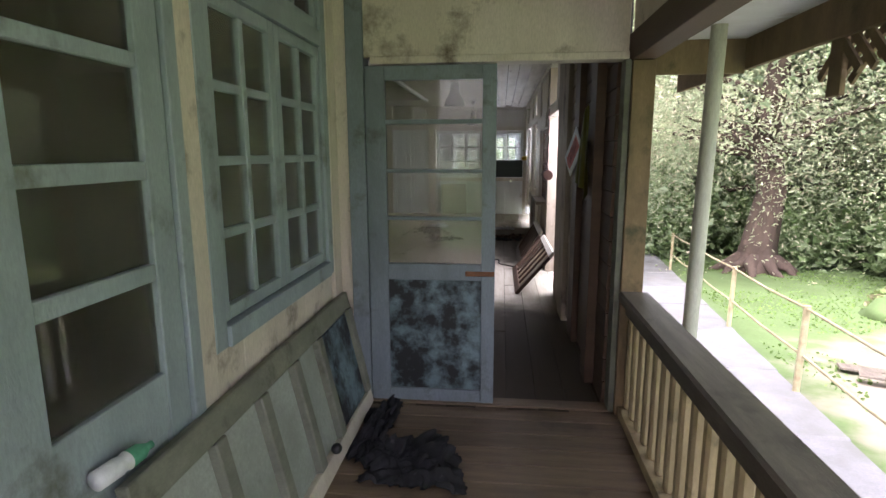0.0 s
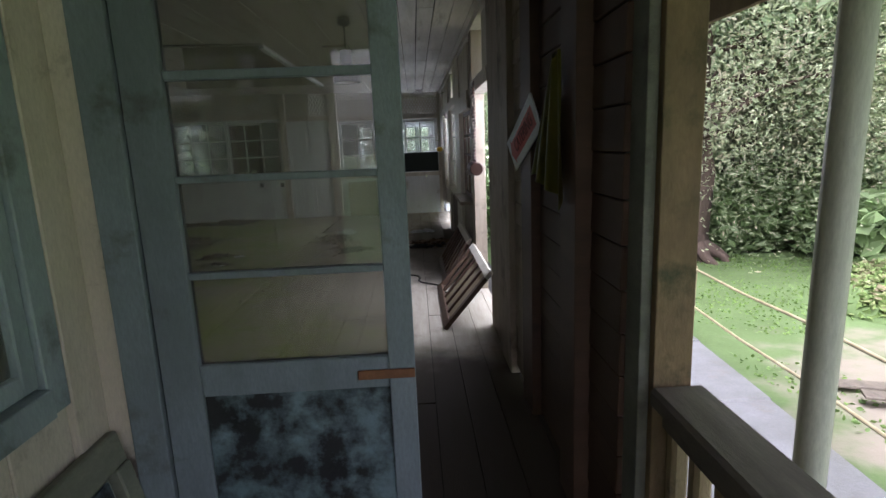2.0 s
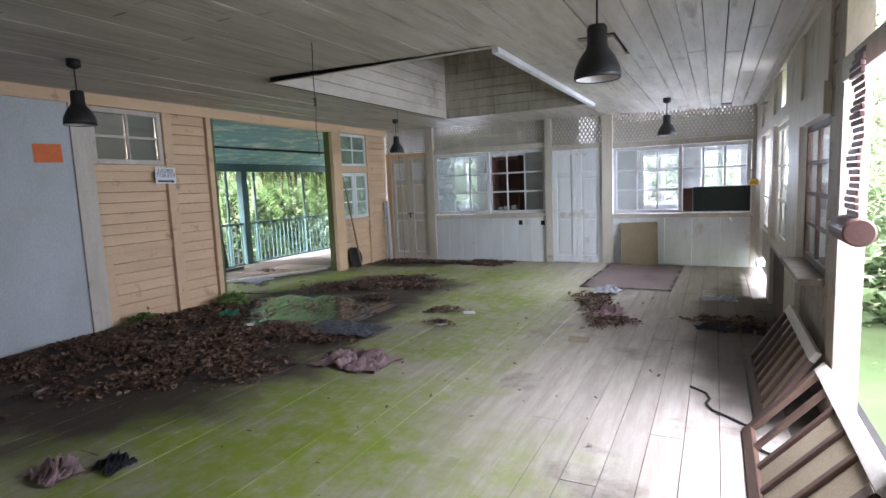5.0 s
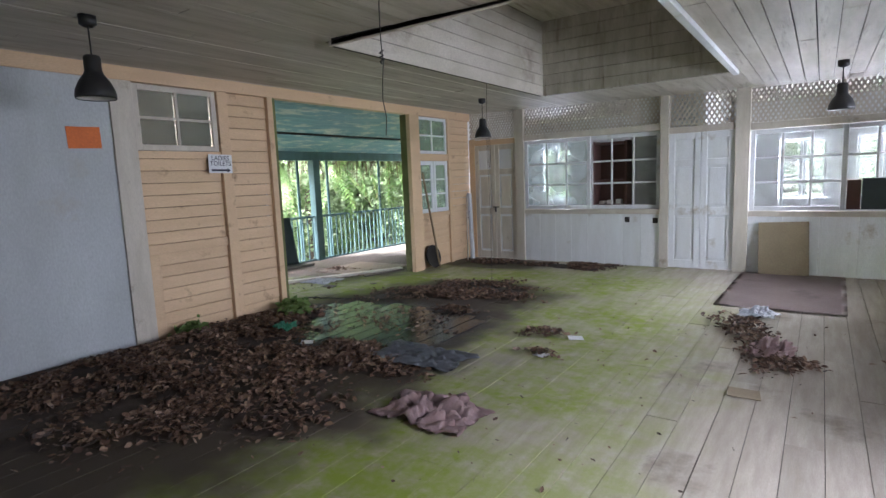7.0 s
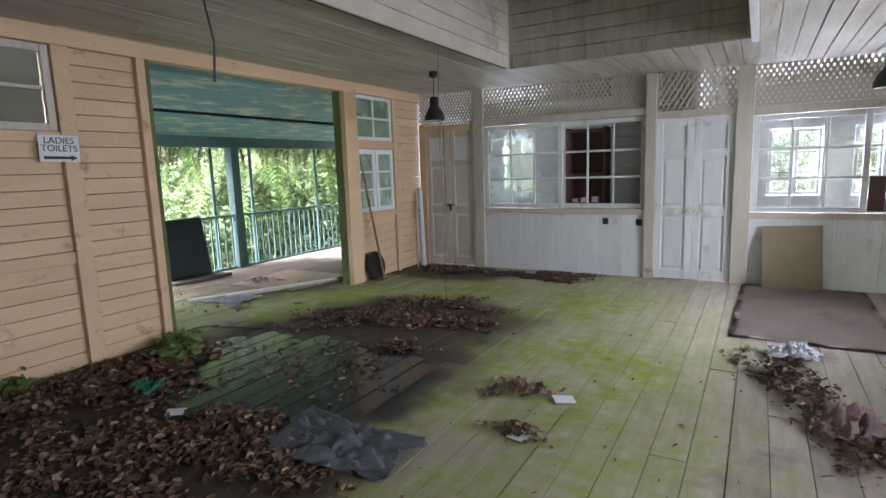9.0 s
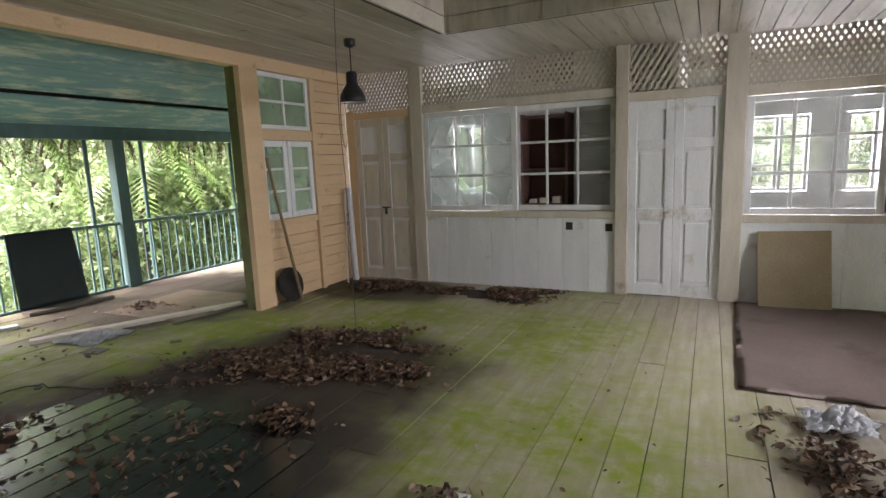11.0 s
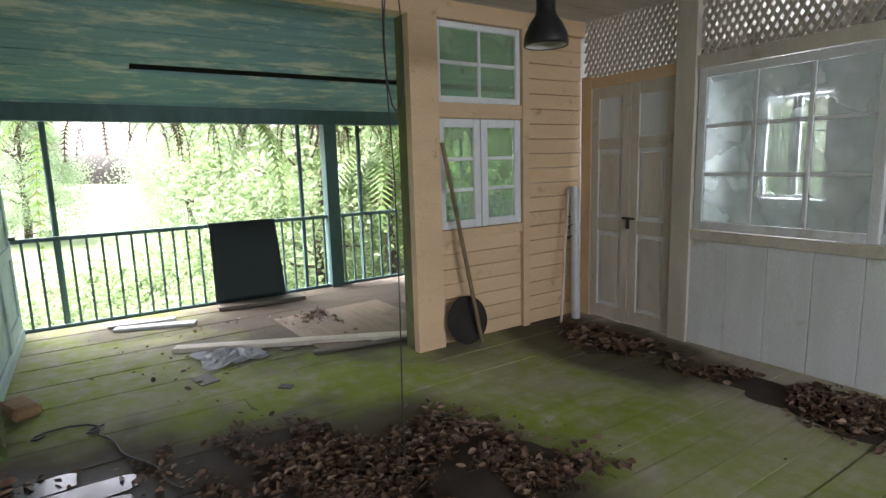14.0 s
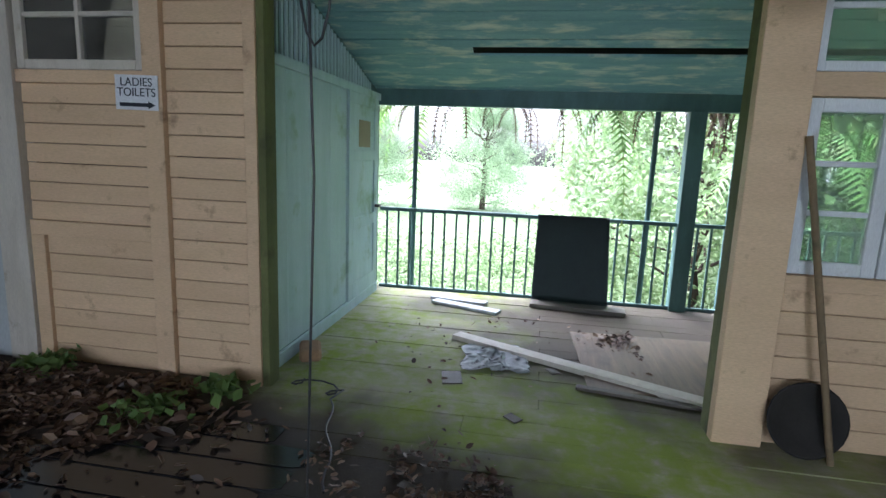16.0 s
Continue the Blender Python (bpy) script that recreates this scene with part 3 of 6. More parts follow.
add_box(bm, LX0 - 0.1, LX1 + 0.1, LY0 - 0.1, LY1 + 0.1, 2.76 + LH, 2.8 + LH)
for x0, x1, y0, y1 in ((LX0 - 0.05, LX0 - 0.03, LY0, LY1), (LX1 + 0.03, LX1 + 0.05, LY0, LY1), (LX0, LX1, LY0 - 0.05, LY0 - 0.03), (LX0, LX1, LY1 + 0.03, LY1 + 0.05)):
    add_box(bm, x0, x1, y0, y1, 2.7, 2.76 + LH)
tagged(part("ceiling_backing", bm, M["dark"]), "near-black slab above the ceiling boards, standing in for unlit roof space", "ceiling", kind="structure")
trim = empty("trim_lantern", "white edge boards round the raised ceiling lantern", "trim", kind="structure")
piece("edge_board", LX1 - 0.012, LX1 + 0.05, LY0, LY1, zc(LX1) - 0.05, zc(LX1) + 0.05, M["white"], trim)
piece("edge_board", LX0 - 0.03, LX1 + 0.05, LY0 - 0.05, LY0 - 0.02, zc(LX0) - 0.06, zc(LX0) - 0.015, M["wpost"], trim)
# roof above all
roof = empty("roof", "old metal roof over hall and veranda", "roof", kind="structure")
for a in ((-6.7, 1.0, -2.8, 17.6, 3.95, 4.0),):
    piece("roof_sheet", *a, M["tin"], roof)

# west wall of the hall (balcony side)
W = empty("wall_west", "cream horizontal board wall with white panel and wide opening to the balcony", "wall", kind="structure")
T = -0.1
piece("panel", FX0 - 0.1, FX0, FY0, 5.05, 0, 2.7, M["panelwhite"], W, "plain blue-white wall panel")
piece("panel", FX0 - 0.1, FX0, 5.054, 7.2, 0, 2.7, M["panelwhite"], W, "plain blue-white wall panel")
piece("post", FX0 - 0.1, FX0 + 0.025, 7.2, 7.42, 0, 2.66, M["wpost"], W, "dirty white post")
piece("top_beam", FX0 - 0.1, FX0 + 0.03, FY0, FY1, 2.66, 2.83, M["cream"], W)
boards(W, "board", "x", FX0 - 0.03, T + 0.03, 7.42, 8.36, 1.0, 1.9, 0.135, M["cream"])
boards(W, "board", "x", FX0 - 0.03, T + 0.03, 7.42, 8.36, 0.0, 0.9, 0.135, M["cream"])
piece("rail", FX0 - 0.06, FX0 - 0.005, 7.42, 8.36, 0.9, 1.0, M["cream"], W)
piece("rail", FX0 - 0.06, FX0 + 0.005, 7.42, 8.36, 1.9, 1.98, M["cream"], W)
piece("batten", FX0 - 0.06, FX0, 7.425, 7.53, 0.0, 0.9, M["cream"], W)
piece("post", FX0 - 0.1, FX0 + 0.02, 8.36, 8.49, 0, 2.66, M["cream"], W)
boards(W, "board", "x", FX0 - 0.02, T + 0.02, 8.49, 9.04, 0, 2.66, 0.135, M["cream"])
piece("jamb", FX0 - 0.1, FX0 + 0.03, 9.04, 9.12, 0, 2.66, M["cream"], W)
piece("jamb", FX0 - 0.12, FX0 + 0.015, 9.12, 9.17, 0, 2.66, M["mossgreen"], W, "mossy reveal")
piece("post", FX0 - 0.03, FX0 + 0.05, 11.86, 12.12, 0, 2.66, M["cream"], W)
piece("jamb", FX0 - 0.16, FX0 - 0.03, 11.86, 12.1, 0, 2.66, M["mossgreen"], W, "mossy reveal")
boards(W, "board", "x", FX0 - 0.02, T + 0.02, 12.12, 13.02, 0, 0.9, 0.135, M["cream"])
piece("rail", FX0 - 0.1, FX0 + 0.01, 12.12, 13.02, 0.9, 0.98, M["cream"], W)
piece("rail", FX0 - 0.1, FX0 + 0.01, 12.12, 13.02, 1.9, 2.02, M["cream"], W)
piece("batten", FX0 - 0.1, FX0 + 0.02, 13.02, 13.1, 0, 2.66, M["cream"], W)
boards(W, "board", "x", FX0 - 0.02, T + 0.02, 13.1, 13.79, 0, 2.66, 0.135, M["cream"])
# panels added behind the boards to stop light leaking through their gaps
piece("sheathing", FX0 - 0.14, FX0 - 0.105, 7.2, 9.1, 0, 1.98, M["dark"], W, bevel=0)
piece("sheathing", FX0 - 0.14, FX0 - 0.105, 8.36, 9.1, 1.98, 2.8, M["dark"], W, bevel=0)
piece("sheathing", FX0 - 0.14, FX0 - 0.105, 12.1, 13.85, 0, 0.95, M["tealwall"], W, bevel=0)
piece("sheathing", FX0 - 0.14, FX0 - 0.105, 13.1, 13.85, 0.95, 2.8, M["tealwall"], W, bevel=0)
# made-up wall outside: hides the bright sky behind window_1 and dims its panes
piece("sheathing", FX0 - 0.9, FX0 - 0.85, 3.0, 8.9, 0, 2.9, M["greygreen"], W, "added grey-green panel outside the west wall, blocking the sky behind window 1", bevel=0)
win = empty("window_1", "high four-pane window with grimy pale glass", "window", kind="structure")
sash(win, "x", FX0 - 0.07, 0.06, 7.43, 8.355, 1.985, 2.655, 2, 2, 0.06, 0.03, M["wpost"], M["glassdoor"])
win = empty("window_2", "upper four-pane window with white frame and greenish glass", "window", kind="structure")
sash(win, "x", FX0 - 0.06, 0.05, 12.13, 13.015, 2.025, 2.655, 2, 2, 0.05, 0.03, M["white"], M["algae"])
win = empty("window_3", "white casement window of six panes facing the balcony", "window", kind="structure")
sash(win, "x", FX0 - 0.06, 0.05, 12.13, 12.565, 0.985, 1.895, 1, 3, 0.07, 0.03, M["white"], M["algae"])
sash(win, "x", FX0 - 0.06, 0.05, 12.575, 13.015, 0.985, 1.895, 1, 3, 0.07, 0.03, M["white"], M["algae"])

# north wall of the hall (glazed partition)
N = empty("wall_north", "white boarded partition with posts, sill rails and lattice above", "wall", kind="structure")
D = 0.08
piece("post", FX0, -6.34, FY1 - 0.01, FY1 + D, 0, 2.3, M["cream"], N)
piece("post", -5.45, -5.28, FY1 - 0.03, FY1 + D, 0, 2.78, M["wpost"], N)
piece("post", -2.88, -2.75, FY1 - 0.04, FY1 + D, 0, 2.74, M["wpost"], N)
piece("post", -1.82, -1.63, FY1 - 0.04, FY1 + D, 0, 2.72, M["wpost"], N)
piece("post", 0.57, FX1, FY1 - 0.02, FY1 + D, 0, 2.7, M["wpost"], N)
piece("head_rail", -6.34, -5.45, FY1 - 0.01, FY1 + D, 2.18, 2.28, M["cream"], N)
piece("head_rail", -5.28, -2.88, FY1 - 0.015, FY1 + D, 2.2, 2.3, M["wpost"], N)
piece("head_rail", -2.75, -1.82, FY1 - 0.015, FY1 + D, 2.13, 2.23, M["wpost"], N)
piece("head_rail", -1.63, 0.57, FY1 - 0.015, FY1 + D, 2.1, 2.2, M["wpost"], N)
vboards(N, "board", "y", FY1, D, -5.28, -2.88, 0, 0.87, 0.3, M["white"])
vboards(N, "board", "y", FY1, D, -1.63, 0.57, 0, 0.84, 0.44, M["white"])
piece("sill_rail", -5.28, -2.88, FY1 - 0.02, FY1 + D, 0.87, 0.95, M["wpost"], N)
piece("sill_rail", -1.63, 0.57, FY1 - 0.02, FY1 + D, 0.84, 0.92, M["wpost"], N)
def lattice(x0, x1, z0, z1, sp, tilt):
    bm = bmesh.new()
    h = z1 - z0
    for s, yy in ((1, FY1 + 0.03), (-1, FY1 + 0.045)):
        x = x0 - h * tilt
        while x < x1 + h * tilt:
            p, q = Vector((x, yy, z0)), Vector((x + s * h * tilt, yy, z1))
            # clip to the frame
            d = q - p
            ts = sorted(((x0 - p.x) / d.x, (x1 - p.x) / d.x))
            a, c = max(0, ts[0]), min(1, ts[1])
            if c - a > 0.05:
                p2, q2 = p + d * a, p + d * c
                u = Vector((d.z, 0, -d.x)).normalized() * 0.013
                vs = [bm.verts.new(v + Vector((0, o, 0))) for o in (0, 0.008) for v in (p2 - u, p2 + u, q2 + u, q2 - u)]
                for f in ((0, 1, 2, 3), (7, 6, 5, 4), (0, 4, 5, 1), (1, 5, 6, 2), (2, 6, 7, 3), (3, 7, 4, 0)):
                    bm.faces.new([vs[i] for i in f])
            x += sp
    part("lattice", bm, M["wpost"], N, "diagonal lattice strips, dusty white")


lattice(-6.46, -5.45, 2.28, 2.8, 0.055, 0.6)
lattice(-5.28, -2.88, 2.3, 2.78, 0.062, 0.6)
lattice(-2.75, -1.82, 2.23, 2.75, 0.07, 0.6)
lattice(-1.63, 0.57, 2.2, 2.72, 0.062, 0.6)
win = empty("window_4", "two white nine-pane sliding sashes, some panes missing", "window", kind="structure")
sash(win, "y", FY1 + 0.005, 0.035, -5.27, -4.03, 0.955, 2.195, 3, 3, 0.065, 0.03, M["white"], M["frost"])
sash(win, "y", FY1 + 0.045, 0.03, -4.1, -2.885, 0.955, 2.195, 3, 3, 0.065, 0.03, M["white"], M["glass"], ((0, 0), (0, 1), (0, 2), (1, 0), (1, 1), (1, 2)))
win = empty("window_5", "two white nine-pane sashes, one backed with a dark board", "window", kind="structure")
sash(win, "y", FY1 + 0.005, 0.035, -1.62, -0.47, 0.925, 2.095, 3, 3, 0.06, 0.03, M["white"], M["glass"])
sash(win, "y", FY1 + 0.045, 0.03, -0.53, 0.565, 0.925, 2.095, 3, 3, 0.06, 0.03, M["white"], M["glass"])
bd = piece("backing_board", -0.3, 0.56, FY1 + 0.02, FY1 + 0.036, 0.94, 1.36, M["tar"])
tagged(bd, "dark slate-coloured board stood in the lower window", "board")
bd = piece("backing_board", -0.46, -0.305, FY1 + 0.02, FY1 + 0.036, 0.94, 1.34, M["redwood"])
tagged(bd, "narrow brown board stood in the lower window", "board")


def panel_door(name, label, x0, x1, z1, y, latch):
    d = empty(name, label, "door", kind="structure")
    w = (x1 - x0) / 2
    for i in range(2):
        a = x0 + i * w + 0.003
        c = a + w - 0.006
        leaf = piece("door_leaf", a + 0.02, c - 0.02, y + 0.018, y + 0.032, 0.02, z1 - 0.01, M["white"], d)
        for p, q in ((a, a + 0.085), (c - 0.085, c)):
            piece("stile", p, q, y, y + 0.045, 0.012, z1, M["wpost" if name == "door_1" else "white"], d)
        for u, v in ((0.012, 0.14), (0.86, 0.98), (1.62, 1.72), (z1 - 0.1, z1)):
            piece("door_rail", a + 0.085, c - 0.085, y + 0.002, y + 0.043, u, v, M["wpost" if name == "door_1" else "white"], d)
        for u, v in ((0.18, 0.82), (1.02, 1.58)):
            piece("raised_panel", a + 0.12, c - 0.12, y + 0.008, y + 0.02, u, v, M["wpost" if name == "door_1" else "white"], d, bevel=0.01)
    if latch:
        piece("latch", (x0 + x1) / 2 - 0.06, (x0 + x1) / 2 + 0.07, y - 0.02, y - 0.002, 0.985, 1.005, M["black"], d, "black latch")
        piece("latch", (x0 + x1) / 2 - 0.015, (x0 + x1) / 2 + 0.015, y - 0.022, y - 0.001, 0.9, 0.985, M["black"], d, "black latch")
    else:
        piece("latch", (x0 + x1) / 2 - 0.09, (x0 + x1) / 2 - 0.03, y - 0.03, y - 0.001, 0.93, 0.95, M["wpost"], d, "small latch")
    return d


panel_door("door_1", "closed double door of dusty white panels with black latch", -6.34, -5.45, 2.18, FY1, True)
panel_door("door_2", "closed white panelled double door in the partition", -2.75, -1.82, 2.13, FY1, False)

# rooms behind the partition
B = empty("wall_back_room", "pale board walls of the room behind the partition", "wall", kind="structure")
YB = 16.9


def wall_y(parent, name, y0, y1, x0, x1, z1, holes, material):
    """A wall of constant y with rectangular holes (x0, x1, z0, z1), sorted by x."""
    x = x0
    for a, c, u, v in holes:
        if a > x:
            piece(name, x, a, y0, y1, 0, z1, material, parent, bevel=0)
        piece(name, a, c, y0, y1, 0, u, material, parent, bevel=0)
        piece(name, a, c, y0, y1, v, z1, material, parent, bevel=0)
        x = c
    if x < x1:
        piece(name, x, x1, y0, y1, 0, z1, material, parent, bevel=0)


wins = [(-6.35, -5.58, 0.98, 2.22), (-1.43, -0.67, 0.95, 2.05), (-0.25, 0.5, 0.95, 2.05)]
wall_y(B, "wall_section", YB, YB + 0.1, -6.6, 0.8, 2.8, wins, M["white"])
piece("wall_section", -6.7, -6.6, FY1, YB + 0.1, 0, 2.8, M["white"], B)
piece("wall_section", 0.7, 0.8, FY1 + 0.09, YB + 0.1, 0, 2.8, M["white"], B)
piece("wall_section", -2.35, -2.25, FY1 + 0.09, YB, 0, 2.8, M["white"], B)
piece("wall_section", -3.25, -2.35, 15.2, 15.3, 0, 2.8, M["panelwhite"], B)
piece("floor_back_room", -6.6, 0.7, FY1 + 0.1, YB, -0.03, 0.0, M["deck"], B)
cb = piece("ceiling_back_room", -6.7, 0.8, FY1 + 0.08, YB + 0.1, 2.82, 2.86, M["ceil"])
tagged(cb, "plain white ceiling of the back room", "ceiling", kind="structure")
for i, (a, c, u, v) in enumerate(wins):
    win = empty("window_%d" % (6 + i), "bright white-framed window of the back room", "window", kind="structure")
    h = (a + c) / 2
    sash(win, "y", YB + 0.02, 0.04, a + 0.005, h - 0.003, u + 0.005, v - 0.005, 1, 3, 0.05, 0.025, M["white"], M["glass"])
    sash(win, "y", YB + 0.02, 0.04, h + 0.003, c - 0.005, u + 0.005, v - 0.005, 1, 3, 0.05, 0.025, M["white"], M["glass"])

# east wall of the hall (garden side)
E = empty("wall_east", "weathered board wall with posts, open doorway and small-paned windows", "wall", kind="structure")
X = FX1
boards(E, "board", "x", X + 0.03, 0.05, 3.1, 3.41, 0, 2.66, 0.15, M["brown"])
# dark panel added behind the boards; keeps outside light out of the gaps
piece("sheathing", X + 0.086, X + 0.1, 3.1, 4.24, 0.02, 2.66, M["dark"], E, bevel=0)
piece("stud", X - 0.03, X + 0.08, 3.41, 3.62, 0, 2.66, M["brown"], E)
boards(E, "board", "x", X + 0.03, 0.05, 3.62, 4.24, 0.02, 2.66, 0.15, M["brown"])
piece("post", X - 0.02, X + 0.1, 4.24, 4.5, 0, 2.66, M["brown"], E, "dark brown post")
boards(E, "board", "x", X, 0.06, 4.5, 4.82, 0.06, 2.66, 0.14, M["grime"])
piece("post", X - 0.04, X + 0.1, 4.82, 5.2, 0.0, 2.66, M["grime"], E)
piece("jamb", X - 0.02, X + 0.1, 5.2, 5.85, 0, 2.66, M["grime"], E, "weathered door jamb board")
piece("post", X - 0.02, X + 0.1, 7.0, 7.22, 0, 2.66, M["grime"], E)
boards(E, "board", "x", X + 0.02, 0.05, 7.22, 7.6, 0, 2.66, 0.16, M["grime"])
boards(E, "board", "x", X + 0.02, 0.05, 7.6, 8.65, 0, 0.83, 0.16, M["grime"])
piece("window_board", X - 0.12, X + 0.1, 7.58, 8.68, 0.83, 0.87, M["grime"], E)
piece("post", X - 0.02, X + 0.1, 8.65, 9.4, 0, 2.66, M["wpost"], E)
boards(E, "board", "x", X + 0.02, 0.05, 9.4, 10.9, 0, 0.75, 0.16, M["brown"])
piece("window_board", X - 0.06, X + 0.1, 9.4, 10.9, 0.75, 0.79, M["wpost"], E)
piece("post", X - 0.02, X + 0.1, 10.9, 11.3, 0, 2.66, M["wpost"], E)
boards(E, "board", "x", X + 0.02, 0.05, 11.3, 12.7, 0.35, 0.75, 0.13, M["wpost"])
piece("post", X - 0.02, X + 0.1, 12.7, 13.79, 0.3, 2.66, M["wpost"], E)
piece("lintel", X - 0.03, X + 0.1, 5.85, 7.0, 2.0, 2.12, M["wpost"], E)
piece("lintel", X - 0.02, X + 0.1, 7.6, 8.65, 1.9, 2.1, M["wpost"], E)
piece("lintel", X - 0.02, X + 0.1, 9.4, 10.9, 2.08, 2.2, M["wpost"], E)
piece("lintel", X - 0.02, X + 0.1, 11.3, 12.7, 2.08, 2.2, M["wpost"], E)
for a, c, u in ((5.85, 6.3, 2.12), (7.6, 8.65, 2.1), (9.4, 9.9, 2.2), (10.3, 10.9, 2.2), (11.3, 12.7, 2.2)):
    piece("transom_board", X, X + 0.08, a, c, u, 2.66, M["wpost"], E)
piece("wall_plate", X - 0.03, X + 0.1, 3.1, 13.79, 2.6, 2.68, M["wpost"], E)
win = empty("window_9", "garden window of eight small panes in a dark frame", "window", kind="structure")
sash(win, "x", X + 0.03, 0.04, 7.62, 8.64, 0.875, 1.895, 2, 4, 0.05, 0.03, M["brown"], M["glass"])
win = empty("window_10", "garden window of small panes in a pale frame", "window", kind="structure")
sash(win, "x", X + 0.03, 0.04, 9.42, 10.89, 0.8, 2.07, 3, 3, 0.06, 0.03, M["wpost"], M["glass"])
win = empty("window_11", "garden window of small panes near the corner", "window", kind="structure")
sash(win, "x", X + 0.03, 0.04, 11.32, 12.69, 0.76, 2.07, 3, 3, 0.06, 0.03, M["wpost"], M["glass"])

# south wall of the hall with the glazed door to the veranda
S = empty("wall_south", "stained cream wall with doorway between veranda and hall", "wall", kind="structure")
wall_y(S, "wall_section", FY0, FY0 + 0.1, -6.5, -0.95, 2.9, [], M["white"])
piece("wall_section", -0.95, -0.86, FY0 - 0.02, FY0 + 0.1, 0, 2.9, M["vcream"], S)
piece("wall_section", -0.86, 0.72, FY0 - 0.01, FY0 + 0.1, 2.1, 2.9, M["vcream"], S)
piece("lintel", -0.72, 0.72, FY0 - 0.03, FY0 + 0.1, 2.06, 2.1, M["vcream"], S)
piece("jamb", -0.86, -0.76, FY0 - 0.04, FY0 + 0.1, 0, 2.7, M["bluedoor"], S, "blue-painted jamb")
piece("jamb", 0.7, 0.735, FY0 - 0.03, FY0 + 0.12, 0, 2.06, M["greygreen"], S)
piece("threshold", -0.78, 0.72, FY0 - 0.03, FY0 + 0.08, -0.01, 0.012, M["deck"], S)
door = empty("door_3", "blue glazed door leaf with peeling black lower panel, shut", "door", kind="structure")
dy0, dy1 = FY0 - 0.025, FY0 + 0.018
piece("stile", -0.755, -0.64, dy0, dy1, 0.02, 2.05, M["bluedoor"], door)
piece("stile", -0.075, 0.005, dy0, dy1, 0.02, 2.05, M["bluedoor"], door)
for u, v in ((0.02, 0.1), (0.8, 0.9), (1.165, 1.185), (1.445, 1.465), (1.725, 1.75), (1.97, 2.05)):
    piece("door_rail", -0.64, -0.075, dy0 + 0.003, dy1 - 0.003, u, v, M["bluedoor"], door)
for u, v in ((0.9, 1.165), (1.185, 1.445), (1.465, 1.725), (1.75, 1.97)):
    piece("pane", -0.64, -0.075, FY0 - 0.005, FY0 - 0.001, u, v, M["glassdoor"], door, bevel=0)
piece("lower_panel", -0.64, -0.075, FY0 - 0.012, FY0 + 0.004, 0.1, 0.8, M["bluepeel"], door, "peeling black-stained lower panel")
piece("latch_plate", -0.17, 0.004, dy0 - 0.008, dy0, 0.83, 0.86, M["rust"], door, "rusty latch bar")

# ---- veranda ----
V = empty("wall_veranda", "cream and blue veranda wall of vertical boards", "wall", kind="structure")
VX = -0.95
vboards(V, "board", "x", VX, -0.08, 1.52, 2.86, 0, 0.9, 0.22, M["vcream"])
piece("post", VX - 0.1, VX + 0.02, 2.86, FY0 - 0.021, 0, 2.9, M["vcream"], V)
piece("batten", VX - 0.1, VX + 0.012, 1.42, 1.52, 0, 2.9, M["vcream"], V)
piece("wall_section", VX - 0.1, VX, 1.521, 2.859, 2.55, 2.9, M["vcream"], V)
piece("wall_section", VX - 0.1, VX, -2.6, 0.6, 0, 2.9, M["vcream"], V)
piece("wall_section", VX - 0.1, VX, 0.6, 1.42, 2.3, 2.9, M["vcream"], V)
piece("jamb", VX - 0.1, VX + 0.02, 1.36, 1.419, 0, 2.3, M["blue"], V, "blue-painted jamb")
piece("window_frame", VX - 0.08, VX + 0.015, 1.52, 1.6, 0.87, 2.55, M["blue"], V)
piece("window_frame", VX - 0.08, VX + 0.015, 2.78, 2.86, 0.87, 2.55, M["blue"], V)
piece("window_frame", VX - 0.08, VX + 0.03, 1.6, 2.78, 0.87, 0.95, M["blue"], V)
piece("window_frame", VX - 0.08, VX + 0.015, 1.6, 2.78, 2.12, 2.2, M["blue"], V)
win = empty("window_12", "blue casement window of sixteen small panes", "window", kind="structure")
sash(win, "x", VX - 0.05, 0.05, 1.602, 2.188, 0.955, 2.115, 2, 4, 0.055, 0.035, M["blue"], M["glass"])
sash(win, "x", VX - 0.05, 0.05, 2.192, 2.778, 0.955, 2.115, 2, 4, 0.055, 0.035, M["blue"], M["glass"])
sash(win, "x", VX - 0.05, 0.05, 1.602, 2.778, 2.205, 2.545, 4, 1, 0.05, 0.035, M["blue"], M["glass"])
vd = empty("door_4", "blue glazed veranda door with four panes", "door", kind="structure")
piece("stile", VX - 0.04, VX + 0.005, 0.62, 0.83, 0.02, 2.29, M["blue"], vd)
piece("stile", VX - 0.04, VX + 0.005, 1.25, 1.355, 0.02, 2.29, M["blue"], vd)
for u, v in ((0.02, 0.1), (0.74, 0.92), (1.2, 1.25), (1.49, 1.54), (1.79, 1.83), (2.15, 2.29)):
    piece("door_rail", VX - 0.037, VX + 0.002, 0.83, 1.25, u, v, M["blue"], vd)
for u, v in ((0.92, 1.2), (1.25, 1.49), (1.54, 1.79), (1.83, 2.15)):
    piece("pane", VX - 0.02, VX - 0.016, 0.83, 1.25, u, v, M["glassdoor"], vd, bevel=0)
piece("lower_panel", VX - 0.03, VX - 0.01, 0.83, 1.25, 0.1, 0.74, M["blue"], vd)
# small room seen through the veranda glass
R = empty("wall_side_room", "pinkish brown boards of the side room", "wall", kind="structure")
vboards(R, "board", "x", -2.3, -0.06, -2.6, 3.0, 0, 2.8, 0.24, M["pinkwall"])
piece("wall_section", -2.36, -1.05, -2.7, -2.6, 0, 2.9, M["pinkwall"], R)
piece("wall_section", -2.36, -1.05, FY0 - 0.06, FY0 - 0.001, 0, 2.9, M["pinkwall"], R)
